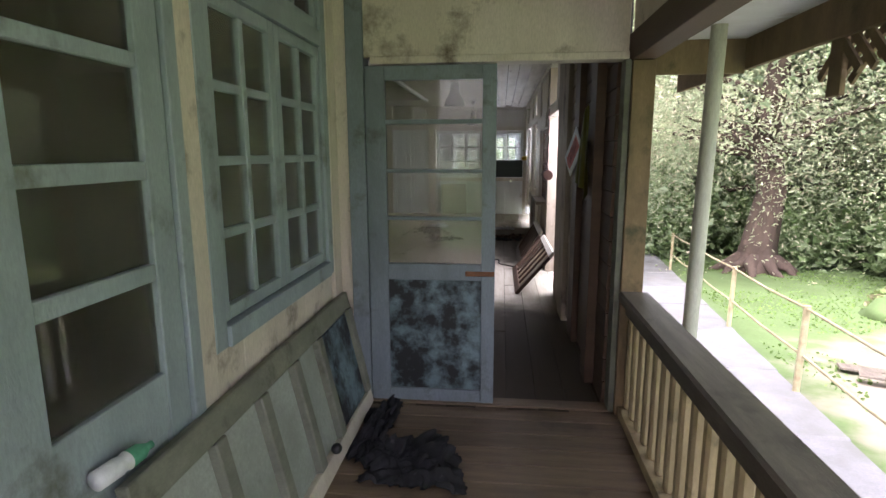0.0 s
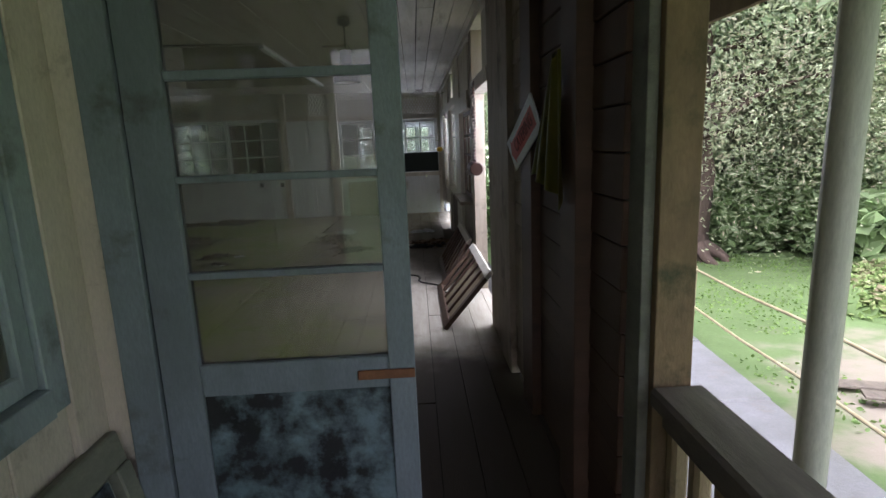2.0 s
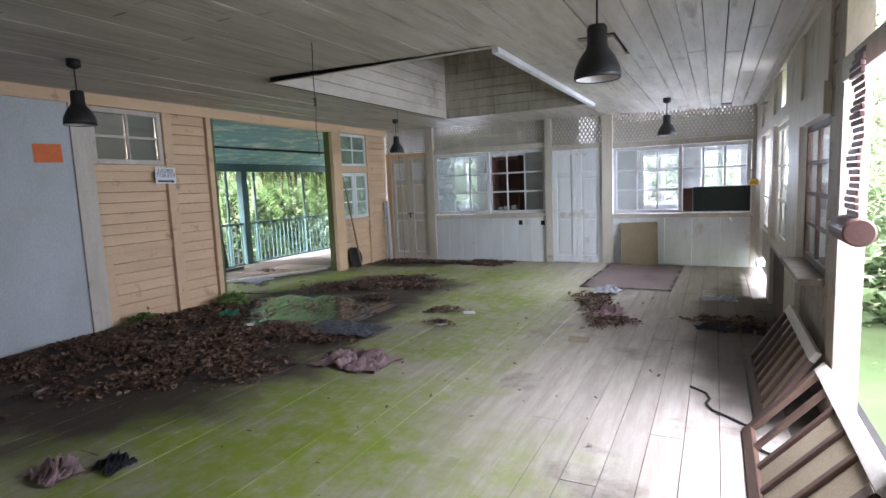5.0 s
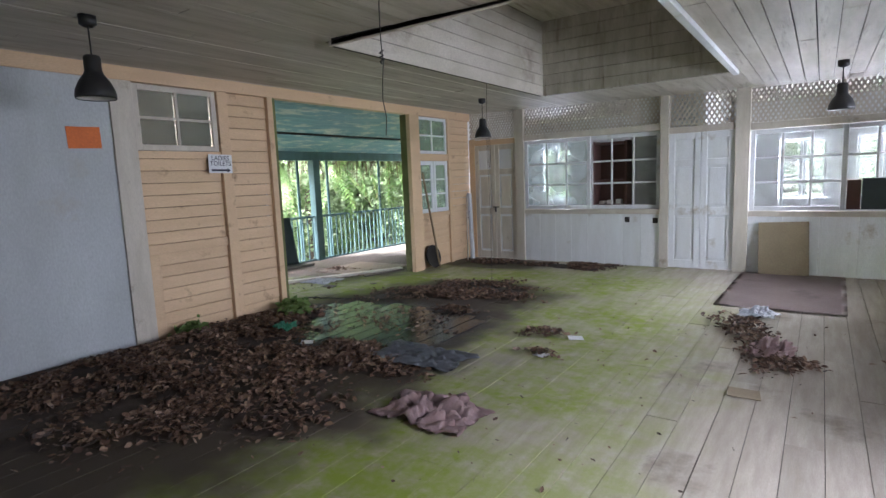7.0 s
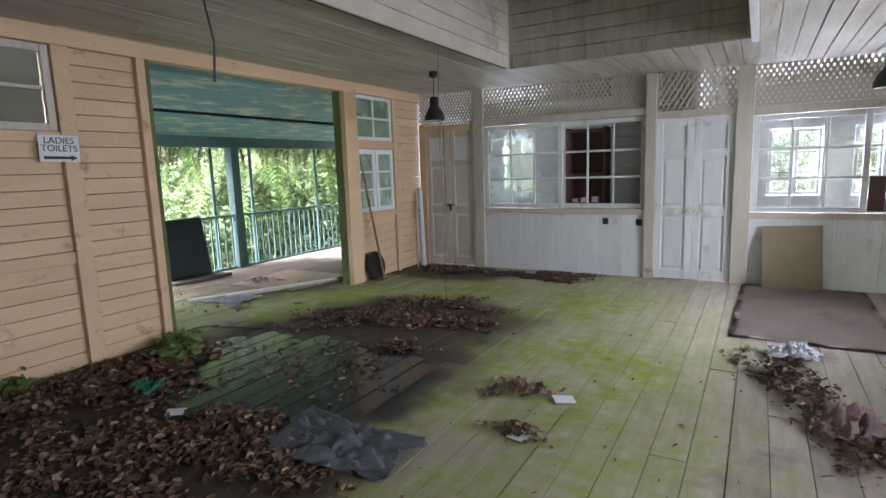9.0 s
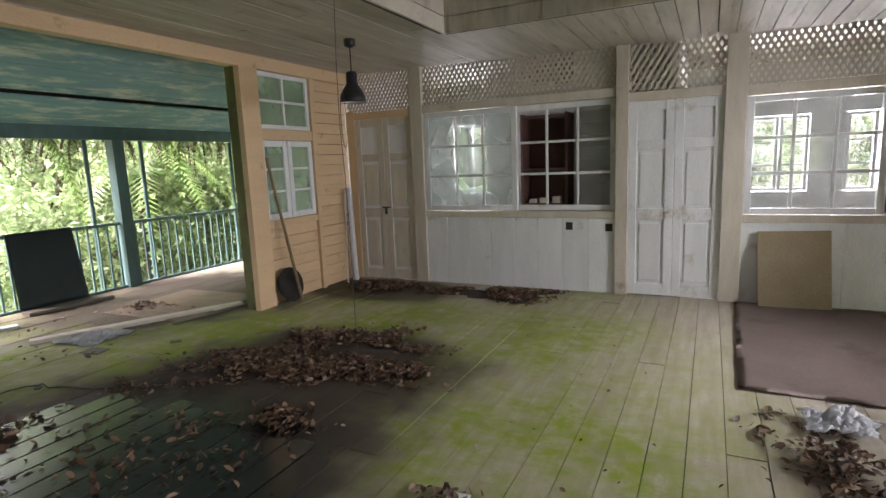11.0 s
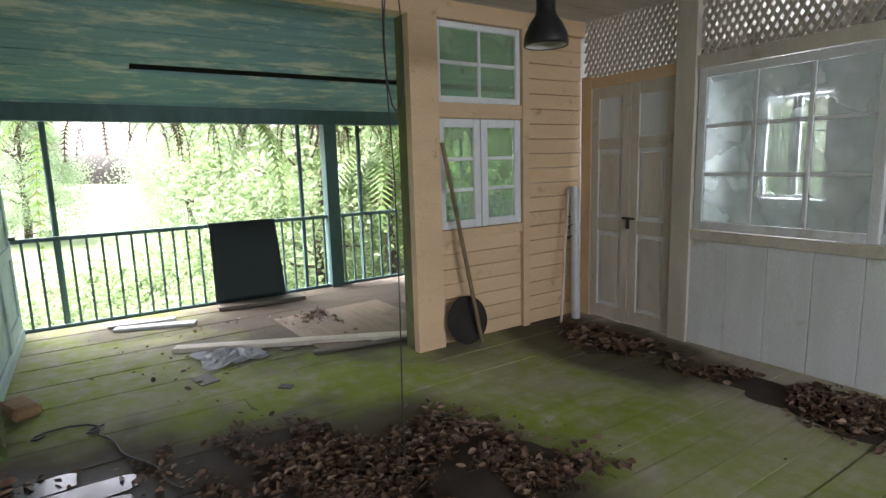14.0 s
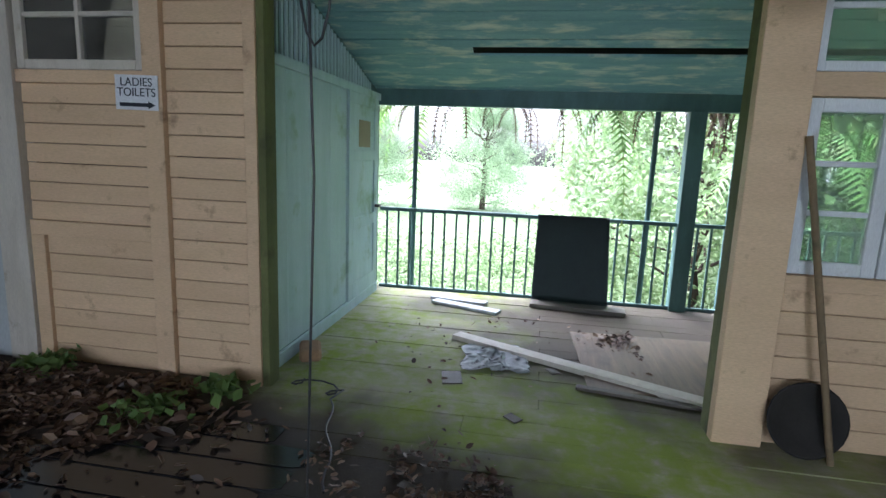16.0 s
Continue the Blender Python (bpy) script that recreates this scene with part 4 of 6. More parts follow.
piece("floor_side_room", -2.36, -1.05, -2.6, 3.0, -0.03, 0, M["deck"], R)
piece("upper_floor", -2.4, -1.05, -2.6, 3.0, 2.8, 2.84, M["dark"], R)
# veranda roof and eaves
EV = empty("eaves", "veranda soffit, plate beam and broken lattice fringe", "eaves", kind="structure")
x = VX
while x < 0.72:
    piece("soffit_board", x, x + 0.15, -2.6, FY0 - 0.012, 2.72, 2.74, M["wpost"], EV)
    x += 0.152
piece("plate_beam", 0.73, 0.85, -2.6, FY0 + 0.3, 2.05, 2.2, M["brown"], EV)
piece("upper_board", 0.735, 0.76, -2.6, FY0 - 0.02, 2.2, 2.72, M["vcream"], EV)
piece("soffit_board", 0.86, 1.34, -2.6, FY0 + 1.2, 2.16, 2.18, M["white"], EV)
piece("fascia", 1.34, 1.37, -2.6, FY0 + 1.2, 2.0, 2.2, M["mossypost"], EV)
piece("eave_board", 0.87, 1.34, FY0 + 0.02, FY0 + 0.05, 1.98, 2.16, M["mossypost"], EV)
bm = bmesh.new()
for s in (1, -1):
    yy = -0.3
    while yy < 2.3:
        m = Matrix.Translation((1.38 + 0.012 * s, yy, 2.02)) @ Matrix.Rotation(radians(45 * s), 4, "X")
        L = 0.17 + 0.05 * ((int(yy * 30)) % 3)
        add_box(bm, -0.006, 0.006, -0.018, 0.018, -L, L, 0, m)
        yy += 0.085
part("lattice_fringe", bm, M["mossypost"], EV, "broken lattice fringe")
piece("hanging_board", 1.36, 1.385, 2.2, 2.29, 1.78, 2.2, M["mossypost"], EV, "split hanging board end")
post = piece("veranda_post", 0.735, 0.855, FY0 - 0.06, FY0 + 0.07, -0.1, 2.05, M["mossypost"])
tagged(post, "mossy brown timber post at the doorway", "post")
pl = tube("veranda_pole", [(1.0, 2.67, -0.75), (1.03, 2.67, 0.6), (1.07, 2.7, 2.2)], 0.04, M["pole"])
tagged(pl, "round pole with peeling grey paint and rust", "pole")
# veranda railing
rl = empty("veranda_railing", "weathered timber railing with yellowed balusters", "railing", at=(0.8, 0.3, 0.0))
piece("top_rail", 0.72, 0.89, -2.6, FY0 - 0.065, 0.705, 0.77, M["railtop"], rl, bevel=0.012)
piece("under_rail", 0.765, 0.845, -2.6, FY0 - 0.065, 0.63, 0.704, M["railtop"], rl)
piece("bottom_rail", 0.75, 0.86, -2.6, FY0 - 0.065, 0.0, 0.06, M["baluster"], rl)
yy = -2.5
while yy < FY0 - 0.12:
    piece("baluster", 0.778, 0.832, yy, yy + 0.054, 0.06, 0.63, M["baluster"], rl, bevel=0.012)
    yy += 0.135

# ---- balcony ----
BW = empty("wall_balcony", "pale turquoise plank wall with door and slatted gable", "wall", kind="structure")
BX = -9.3
vboards(BW, "plank", "y", 9.05, -0.05, -8.18, FX0 - 0.1, 0.1, 2.08, 0.4, M["tealwall"])
piece("skirting", -9.1, FX0 - 0.1, 9.052, 9.08, 0, 0.1, M["tealwall"], BW)
piece("head_rail", -9.15, FX0 - 0.1, 9.04, 9.08, 2.08, 2.15, M["tealwall"], BW)
piece("wall_lining", -9.4, FX0 - 0.1, 8.9, 8.99, 0, 2.9, M["tealdark"], BW)
bm = bmesh.new()
x = -8.9
while x < FX0 - 0.12:
    top = 2.15 + (x - BX) * 0.27 - 0.02
    if top > 2.2:
        add_box(bm, x, x + 0.03, 9.03, 9.045, 2.15, top)
    x += 0.075
part("gable_slats", bm, M["tealwall"], BW, "upright slats in the gable")
gd = empty("door_5", "pale blue panelled door at the balcony end", "door", kind="structure")
piece("door_leaf", -9.1, -8.2, 9.03, 9.055, 0.1, 2.08, M["tealwall"], gd)
for a, c, u, v in ((-9.1, -8.98, 0.1, 2.08), (-8.32, -8.2, 0.1, 2.08), (-8.98, -8.32, 0.1, 0.25), (-8.98, -8.32, 0.78, 0.9), (-8.98, -8.32, 1.45, 1.55), (-8.98, -8.32, 1.98, 2.08)):
    piece("stile", a, c, 9.055, 9.07, u, v, M["tealwall"], gd)
piece("notice", -8.85, -8.5, 9.056, 9.06, 1.58, 1.84, M["ply"], gd, "faded paper notice")
piece("handle", -9.07, -9.0, 9.07, 9.12, 0.95, 0.98, M["black"], gd)
# sloped board ceiling, one mesh, with one board missing
bm = bmesh.new()
n = 19
slope = 0.27
for i in range(n):
    a = (i + 0.0) / n * (BX + 0.0 - (FX0 - 0.1)) + FX0 - 0.1
    c = (i + 1.0) / n * (BX - (FX0 - 0.1)) + FX0 - 0.1
    y0 = 8.9
    za, zb = 2.2 + (a - BX) * slope, 2.2 + (c - BX) * slope
    e = (0.012, 0.018, 0.010, 0.026, 0.014)[i % 5] if i != 11 else 0.05
    y1s = ((y0, 17.0),)
    if i == 12:
        y1s = ((y0, 10.15),)
    for p, q in y1s:
        vs = [bm.verts.new(v) for v in ((a - e, p, za), (c + 0.002, p, zb), (c + 0.002, q, zb), (a - e, q, za), (a - e, p, za + 0.02), (c + 0.002, p, zb + 0.02), (c + 0.002, q, zb + 0.02), (a - e, q, za + 0.02))]
        for f in ((0, 1, 2, 3), (7, 6, 5, 4), (0, 4, 5, 1), (1, 5, 6, 2), (2, 6, 7, 3), (3, 7, 4, 0)):
            bm.faces.new([vs[i2] for i2 in f])
tagged(part("ceiling_balcony", bm, M["teal"]), "faded teal sloping board ceiling with a missing board", "ceiling", kind="structure")
raw_v = [(FX0 - 0.05, 8.9, 3.12), (BX - 0.5, 8.9, 2.25), (BX - 0.5, 17, 2.25), (FX0 - 0.05, 17, 3.12)]
bb = raw("roof_balcony", raw_v + [(a, b, c + 0.03) for a, b, c in raw_v], [(0, 1, 2, 3), (7, 6, 5, 4), (0, 4, 5, 1), (1, 5, 6, 2), (2, 6, 7, 3), (3, 7, 4, 0)], M["dark"])
tagged(bb, "dark underside of the balcony roof", "roof", kind="structure")
bt = empty("balcony_beam", "blue-green eave beam over the balcony railing", "beam", kind="structure")
piece("beam", BX - 0.06, BX + 0.06, 9.0, 17.0, 2.05, 2.24, M["tealdark"], bt)
for yy in (12.32, 15.6):
    p = piece("balcony_post", BX - 0.08, BX + 0.08, yy - 0.08, yy + 0.08, -0.02, 2.05, M["tealdark"])
    tagged(p, "square dark teal balcony post", "post", "balcony posts")
for yy in (9.4, 11.95, 12.75, 14.4):
    p = tube("support_pole", [(BX - 0.1, yy, -2.4), (BX - 0.1, yy + 0.02, 2.2)], 0.028, M["tealdark"])
    tagged(p, "thin dark green support pole outside the railing", "pole", "balcony poles")
br = empty("balcony_railing", "dark green metal balcony railing with thin bars", "railing", at=(BX, 11, 0.05))
piece("top_rail", BX - 0.03, BX + 0.03, 9.05, 17.0, 0.89, 0.93, M["tealdark"], br)
piece("bottom_rail", BX - 0.02, BX + 0.02, 9.05, 17.0, 0.0, 0.035, M["tealdark"], br)
yy = 9.12
while yy < 17:
    piece("bar", BX - 0.011, BX + 0.011, yy, yy + 0.022, 0.035, 0.89, M["tealdark"], br, bevel=0)
    yy += 0.133


# ---- outdoors ----
def gz(x, y):
    """Ground height: gentle fall along the house, steeper on the balcony side."""
    z = -0.5 - 0.055 * min(max(y, -6), 22)
    if x < 0:
        z -= 2.2 * min(1, -x / 9)
    d = math.hypot(x - 2, y - 6)
    z += (max(0, d - 24) * 0.12 if d < 150 else 15) if x > 0 else 0
    return z


bm = bmesh.new()
ax = [-300, -200, -120, -70, -45, -32, -24, -18, -14, -11, -9, -7, -4, -2, 0, 1, 1.5, 2, 2.5, 3, 3.5, 4, 5, 6, 7, 8, 9.5, 11, 13, 16, 20, 25, 32, 45, 70, 120, 200, 300]
ay = [-300, -150, -70, -35, -18, -9, -5, -2, 0, 2, 3, 4, 5, 6, 7, 8, 9, 10, 11, 12, 13, 14, 15, 17, 19, 22, 26, 32, 40, 55, 80, 150, 300]
gv = [[bm.verts.new((a, b, gz(a, b) + (0.05 * noise.noise(Vector((a * 0.7, b * 0.7, 0))) if abs(a - 2) < 12 else 0))) for b in ay] for a in ax]
for i in range(len(ax) - 1):
    for j in range(len(ay) - 1):
        bm.faces.new((gv[i][j], gv[i + 1][j], gv[i + 1][j + 1], gv[i][j + 1]))
tagged(part("ground", bm, M["grass"], smooth=True), "green lawn with bare soil patches running to wooded slopes", "ground", kind="structure")


def fx(y):
    return 2.85 + 0.14 * (y - 5)


pavement = empty("pavement", "cracked mossy concrete path slabs beside the house", "path", kind="structure")
y = -4.0
while y < 16:
    w = 1.15 + 0.12 * math.sin(y * 2.1)
    bm = bmesh.new()
    top = [(fx(y) - w, y + 0.01), (fx(y) + 0.06, y + 0.01), (fx(y + 1.6) + 0.04, y + 1.59), (fx(y + 1.6) - w, y + 1.59)]
    a = [bm.verts.new((p, q, gz(p, q) + 0.09)) for p, q in top]
    b = [bm.verts.new((p, q, gz(p, q) - 0.1)) for p, q in top]
    bm.faces.new(a)
    for i in range(4):
        bm.faces.new((a[i], b[i], b[(i + 1) % 4], a[(i + 1) % 4]))
    bmesh.ops.bevel(bm, geom=bm.edges[:], offset=0.02, segments=1, affect="EDGES")
    bmesh.ops.recalc_face_normals(bm, faces=bm.faces[:])
    part("slab", bm, M["concrete"], pavement)
    y += 1.6

fence = empty("path_fence", "thin rusty metal fence with two rails along the path", "fence")
ys = [-2.2, 0.2, 2.6, 5.0, 7.4, 9.9, 12.4]
for yy in ys:
    z = gz(fx(yy), yy)
    tube("fence_post", [(fx(yy), yy, z - 0.05), (fx(yy) + 0.02, yy, z + 0.93)], 0.032, M["fence"], fence)
for h in (0.9, 0.45):
    for a, b in zip(ys, ys[1:]):
        tube("fence_rail", [(fx(a) + 0.02, a, gz(fx(a), a) + h), (fx((a + b) / 2) + 0.02, (a + b) / 2, gz(fx(a), (a + b) / 2) + h - 0.02), (fx(b) + 0.02, b, gz(fx(b), b) + h)], 0.014, M["fence"], fence)


def limb(bm, p, q, r0, r1, seg=9, n=5, wob=0.1, rg=rng):
    p, q = Vector(p), Vector(q)
    d = (q - p).normalized()
    u = d.orthogonal().normalized()
    w = d.cross(u)
    last = None
    for i in range(n + 1):
        t = i / n
        c = p.lerp(q, t) + (u * rg.normal() + w * rg.normal()) * wob * (0 if i == 0 else 1)
        r = r0 + (r1 - r0) * t
        ring = [bm.verts.new(c + (u * math.cos(k * 2 * math.pi / seg) + w * math.sin(k * 2 * math.pi / seg)) * r * rg.uniform(0.85, 1.15)) for k in range(seg)]
        if last:
            for k in range(seg):
                bm.faces.new((last[k], last[(k + 1) % seg], ring[(k + 1) % seg], ring[k]))
        last = ring


def clump_points(rg, clumps, per, spread, flat=0.7, droop=0.0):
    pts = []
    for c, s in clumps:
        q = rg.normal(size=(per, 3)) * spread * s
        q[:, 2] *= flat
        q[:, 2] -= droop * np.abs(rg.normal(size=per)) * s
        pts.append(q + np.array(c))
    return np.concatenate(pts)


def make_tree(name, label, height, crown_r, crown_z, clumps, per, leaf, mat_leaf, trunk_r, seed, droop=0.0, spread=0.5, long=1.5):
    rg = np.random.default_rng(seed)
    t = empty(name, label, "tree")
    bm = bmesh.new()
    limb(bm, (0, 0, -0.4), (0, 0, 0.6), trunk_r * 1.5, trunk_r, 12, 3, 0.0, rg)
    limb(bm, (0, 0, 0.55), (0.3, 0.1, height * 0.75), trunk_r, trunk_r * 0.3, 10, 8, 0.06, rg)
    cl = []
    for i in range(clumps):
        h = crown_z + (height - crown_z) * rg.uniform(0, 1) ** 0.9
        f = math.sin(math.pi * min(1, 0.25 + 0.75 * (h - crown_z) / (height - crown_z))) ** 0.6
        ang = rg.uniform(0, 2 * math.pi)
        rad = crown_r * f * math.sqrt(rg.uniform(0.15, 1.0))
        cl.append(((rad * math.cos(ang), rad * math.sin(ang), h), rg.uniform(0.6, 1.4)))
        if i % 6 == 0:
            limb(bm, (0, 0, max(1, h * 0.8)), (rad * 0.85 * math.cos(ang), rad * 0.85 * math.sin(ang), h), trunk_r * 0.25, 0.02, 6, 4, 0.08, rg)
    part("trunk", bm, M["bark"], t, "ridged red-brown bark", True)
    cards("crown", clump_points(rg, cl, per, spread, 0.6, droop), leaf, mat_leaf, rg, t, droop=0.6 * droop, long=long)
    return t


big = make_tree("conifer_tree", "huge conifer with red-brown trunk and drooping grey-green sprays", 15, 4.6, 2.9, 400, 680, 0.03, M["conifer"], 0.36, 3, 0.9, 0.5, 3.2)
big.location = (6.0, 13.0, gz(6, 13))
rg = np.random.default_rng(12)
bm = bmesh.new()
for i in range(9):
    a = i * 0.7
    limb(bm, (6 + 0.3 * math.cos(a), 13 + 0.3 * math.sin(a), gz(6, 13) + 0.35), (6 + 1.0 * math.cos(a), 13 + 1.0 * math.sin(a), gz(6, 13) - 0.08), 0.16, 0.05, 7, 4, 0.03, rg)
part("root", bm, M["bark"], big, "spreading surface roots", True).matrix_parent_inverse = Matrix.Translation(-Vector(big.location))
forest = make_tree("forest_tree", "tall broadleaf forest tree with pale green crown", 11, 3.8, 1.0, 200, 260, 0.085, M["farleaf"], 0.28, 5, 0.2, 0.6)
forest.location = (10.5, 21, gz(10.5, 21))
tagged(forest, group="forest trees")
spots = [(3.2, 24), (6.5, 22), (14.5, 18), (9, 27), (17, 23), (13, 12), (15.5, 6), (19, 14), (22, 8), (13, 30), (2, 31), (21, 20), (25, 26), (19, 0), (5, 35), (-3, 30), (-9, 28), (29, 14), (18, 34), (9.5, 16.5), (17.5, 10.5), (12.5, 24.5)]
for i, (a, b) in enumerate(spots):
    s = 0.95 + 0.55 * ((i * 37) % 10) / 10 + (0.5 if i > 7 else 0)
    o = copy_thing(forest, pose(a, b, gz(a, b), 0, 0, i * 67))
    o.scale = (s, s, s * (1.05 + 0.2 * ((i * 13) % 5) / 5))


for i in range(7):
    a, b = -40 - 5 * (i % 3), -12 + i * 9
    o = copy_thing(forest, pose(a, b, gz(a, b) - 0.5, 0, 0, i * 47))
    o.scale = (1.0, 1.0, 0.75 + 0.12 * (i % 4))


def make_bush(name, label, r, h, clumps, per, leaf, mat_leaf, seed, category="bush"):
    rg = np.random.default_rng(seed)
    cl = []
    for i in range(clumps):
        ang, q = rg.uniform(0, 2 * math.pi), math.sqrt(rg.uniform(0, 1))
        hh = h * rg.uniform(0.1, 1) * (1 - 0.5 * q)
        cl.append(((r * q * math.cos(ang), r * q * math.sin(ang), hh), rg.uniform(0.6, 1.3)))
    b = empty(name, label, category)
    bm = bmesh.new()
    for c, s in cl[::4]:
        limb(bm, (c[0] * 0.2, c[1] * 0.2, -0.2), c, 0.03, 0.008, 5, 3, 0.04, rg)
    part("stem", bm, M["bark"], b)
    cards("foliage", clump_points(rg, cl, per, 0.22 * r, 0.8), leaf, mat_leaf, rg, b, long=1.9)
    return b


bush = make_bush("bush", "leafy light green bush", 1.3, 2.0, 50, 120, 0.12, M["bright"], 21)
bush.location = (8.0, 14.5, gz(8, 14.5))
tagged(bush, group="bushes by the lawn")
for i, (a, b, s) in enumerate([(9.5, 13, 1.1), (4.3, 16.5, 1.0), (7.4, 17, 1.3), (11, 10.5, 1.1), (10.2, 15.5, 1.4), (3.6, 19, 1.3), (12, 8, 1.0), (5.4, 19, 1.5), (13.5, 14.5, 1.5)]):
    o = copy_thing(bush, pose(a, b, gz(a, b), 0, 0, i * 51))
    o.scale = (s, s, s)
leafy = make_bush("leafy_shrub", "shrub with large pale green leaves", 1.1, 2.6, 30, 40, 0.2, M["leaf"], 22)
leafy.location = (8.6, 9.5, gz(8.6, 9.5))
tagged(leafy, group="shrubs")
for i, (a, b, s) in enumerate([(6.8, 18.6, 1.2), (3.0, 17.2, 1.1), (11.5, 12.5, 1.3)]):
    o = copy_thing(leafy, pose(a, b, gz(a, b), 0, 0, 40 + i * 90))
    o.scale = (s, s, s)
# mound beside the lawn
rg = np.random.default_rng(31)
md = empty("earth_mound", "low earth mound overgrown with small plants", "mound")
bm = bmesh.new()
bmesh.ops.create_icosphere(bm, subdivisions=4, radius=1)
for v in bm.verts:
    k = 1 + 0.15 * noise.noise(v.co * 2)
    v.co = Vector((7.6 + v.co.x * 1.9 * k, 8.3 + v.co.y * 1.6 * k, gz(7.6, 8.3) + v.co.z * 0.55 * k))
part("soil", bm, M["grass"], md, smooth=True)
q = rg.uniform(-1, 1, (5000, 2))
q = q[np.hypot(q[:, 0], q[:, 1]) < 1]
cards("plant_cover", np.stack([7.6 + q[:, 0] * 1.85, 8.3 + q[:, 1] * 1.55, gz(7.6, 8.3) + 0.56 * np.sqrt(1 - np.hypot(q[:, 0], q[:, 1]) ** 2) + 0.02], 1), 0.09, M["soilclump"], rg, md)
# old planks lying on the soil
for i, (a, b, r) in enumerate([(4.6, 5.6, 70), (4.9, 5.35, 76), (4.55, 5.15, 64)]):
    o = piece("fallen_plank", a - 0.08, a + 0.08, b - 0.9, b + 0.9, gz(a, b) + 0.03 + 0.02 * i, gz(a, b) + 0.055 + 0.02 * i, M["railtop"], turn=(0, 0, r))
    tagged(o, "grey weathered plank lying on bare soil", "plank", "fallen planks")
# grass tufts near the path: one mass
q = rg.uniform(0, 1, (16000, 2)) * np.array([6.5, 14]) + np.array([3.3, 2.0])
keep = np.array([noise.noise(Vector((a * 0.5, b * 0.5, 3))) > -0.12 for a, b in q]) & (q[:, 0] > 3.1 + 0.14 * (q[:, 1] - 5)) & (np.hypot(q[:, 0] - 5.0, q[:, 1] - 4.2) > 1.7)
q = q[keep]
gr = cards("grass", np.array([(a, b, gz(a, b) + 0.012) for a, b in q]), 0.032, M["moss"], rg, up=0.1)
tagged(gr, "short green grass tufts on the lawn", "grass", kind="stuff")
# balcony side: dense thicket below and beyond the railing
thick = make_bush("thicket_bush", "dense light green thicket bush below the balcony", 1.9, 2.7, 60, 230, 0.065, M["bright"], 41)
thick.location = (-12.6, 10.2, gz(-12.6, 10.2))
tagged(thick, group="thicket below the balcony")
for i, (a, b, s) in enumerate([(-12.2, 7.0, 1.0), (-12.8, 13.2, 1.15), (-13.4, 16.0, 1.35), (-15.5, 11.6, 1.0), (-15.2, 8.4, 1.05), (-16.5, 14.0, 1.35), (-15.0, 18.0, 1.6), (-18.5, 10.4, 1.15), (-18.2, 6.5, 1.2), (-20, 13.4, 1.4), (-14.0, 4.4, 1.2), (-20, 17.5, 1.8), (-11.8, 19, 1.3)]):
    o = copy_thing(thick, pose(a, b, gz(a, b), 0, 0, i * 77))
    o.scale = (s, s, s)
jt = make_tree("jungle_tree", "slim jungle tree with bright green crown", 8, 2.4, 3.2, 80, 210, 0.09, M["bright"], 0.13, 44, 0.3, 0.45)
jt.location = (-13.5, 13.6, gz(-13.5, 13.6))
tagged(jt, group="jungle trees")
for i, (a, b, s) in enumerate([(-14.5, 16.5, 1.1), (-17, 19.5, 1.3), (-12.9, 18.2, 1.0), (-20, 22, 1.5), (-16, 24, 1.5)]):
    o = copy_thing(jt, pose(a, b, gz(a, b), 0, 0, i * 101))
    o.scale = (s, s, s)


def frond(bm, base, out, length, droop, width, n=22):
    """One feathered frond from its base, bending down."""
    o = Vector(out).normalized()
    side = o.cross(Vector((0, 0, 1))).normalized()
    pts = []
    for i in range(n + 1):
        t = i / n
        pts.append(Vector(base) + o * length * (t - 0.35 * t * t * droop) - Vector((0, 0, 1)) * length * droop * t * t)
    for i in range(1, n):
        d = (pts[i + 1] - pts[i - 1]).normalized()
        wl = width * math.sin(math.pi * (0.12 + 0.85 * i / n)) ** 0.7
        for s in (1, -1):
            tip = pts[i] + side * s * wl + d * wl * 0.5 - Vector((0, 0, 0.25 * wl))
            k = d * (length / n) * 0.36
            vs = [bm.verts.new(v) for v in (pts[i] - k, tip, pts[i] + k)]
            bm.faces.new(vs)
        u = side * 0.006
        bm.faces.new([bm.verts.new(v) for v in (pts[i - 1] - u, pts[i - 1] + u, pts[i] + u, pts[i] - u)])


rg = np.random.default_rng(52)
for yy, k, mt, lab in ((9.15, 7, "fern", "bright green fern hanging from the balcony eave"), (11.45, 6, "fern", "long feathered fern hanging from the balcony eave"), (12.7, 8, "deadfern", "dead brown fern hanging from the balcony eave"),
                       (13.6, 7, "fern", "leafy fern hanging from the balcony eave"), (10.5, 4, "deadfern", "withered fern strands under the balcony eave"), (15.0, 8, "fern", "dense fern hanging from the balcony eave")):
    f = empty("hanging_fern", lab, "fern", "ferns on the eave", at=(0, 0, 0))
    bm = bmesh.new()
    for i in range(k):
        L = rg.uniform(0.6, 1.3) if mt == "fern" else rg.uniform(0.3, 0.6)
        frond(bm, (BX - 0.3 + rg.normal() * 0.05, yy + rg.normal() * 0.14, 2.12), (rg.normal() * 0.4, rg.normal(), 0), L, rg.uniform(0.9, 1.6), 0.16 if mt == "fern" else 0.07)
    part("fronds", bm, M[mt], f)
for k in range(15):
    f = empty("withered_fern", "short withered brown fern under the balcony eave", "fern", "dead ferns on the eave")
    bm = bmesh.new()
    for i in range(6):
        frond(bm, (BX - 0.16 + rg.normal() * 0.04, 9.3 + k * 0.42 + rg.normal() * 0.12, 2.08), (rg.normal() * 0.3, rg.normal(), 0), rg.uniform(0.14, 0.4), rg.uniform(1.0, 1.8), 0.06, 12)
    part("fronds", bm, M["deadfern"], f)
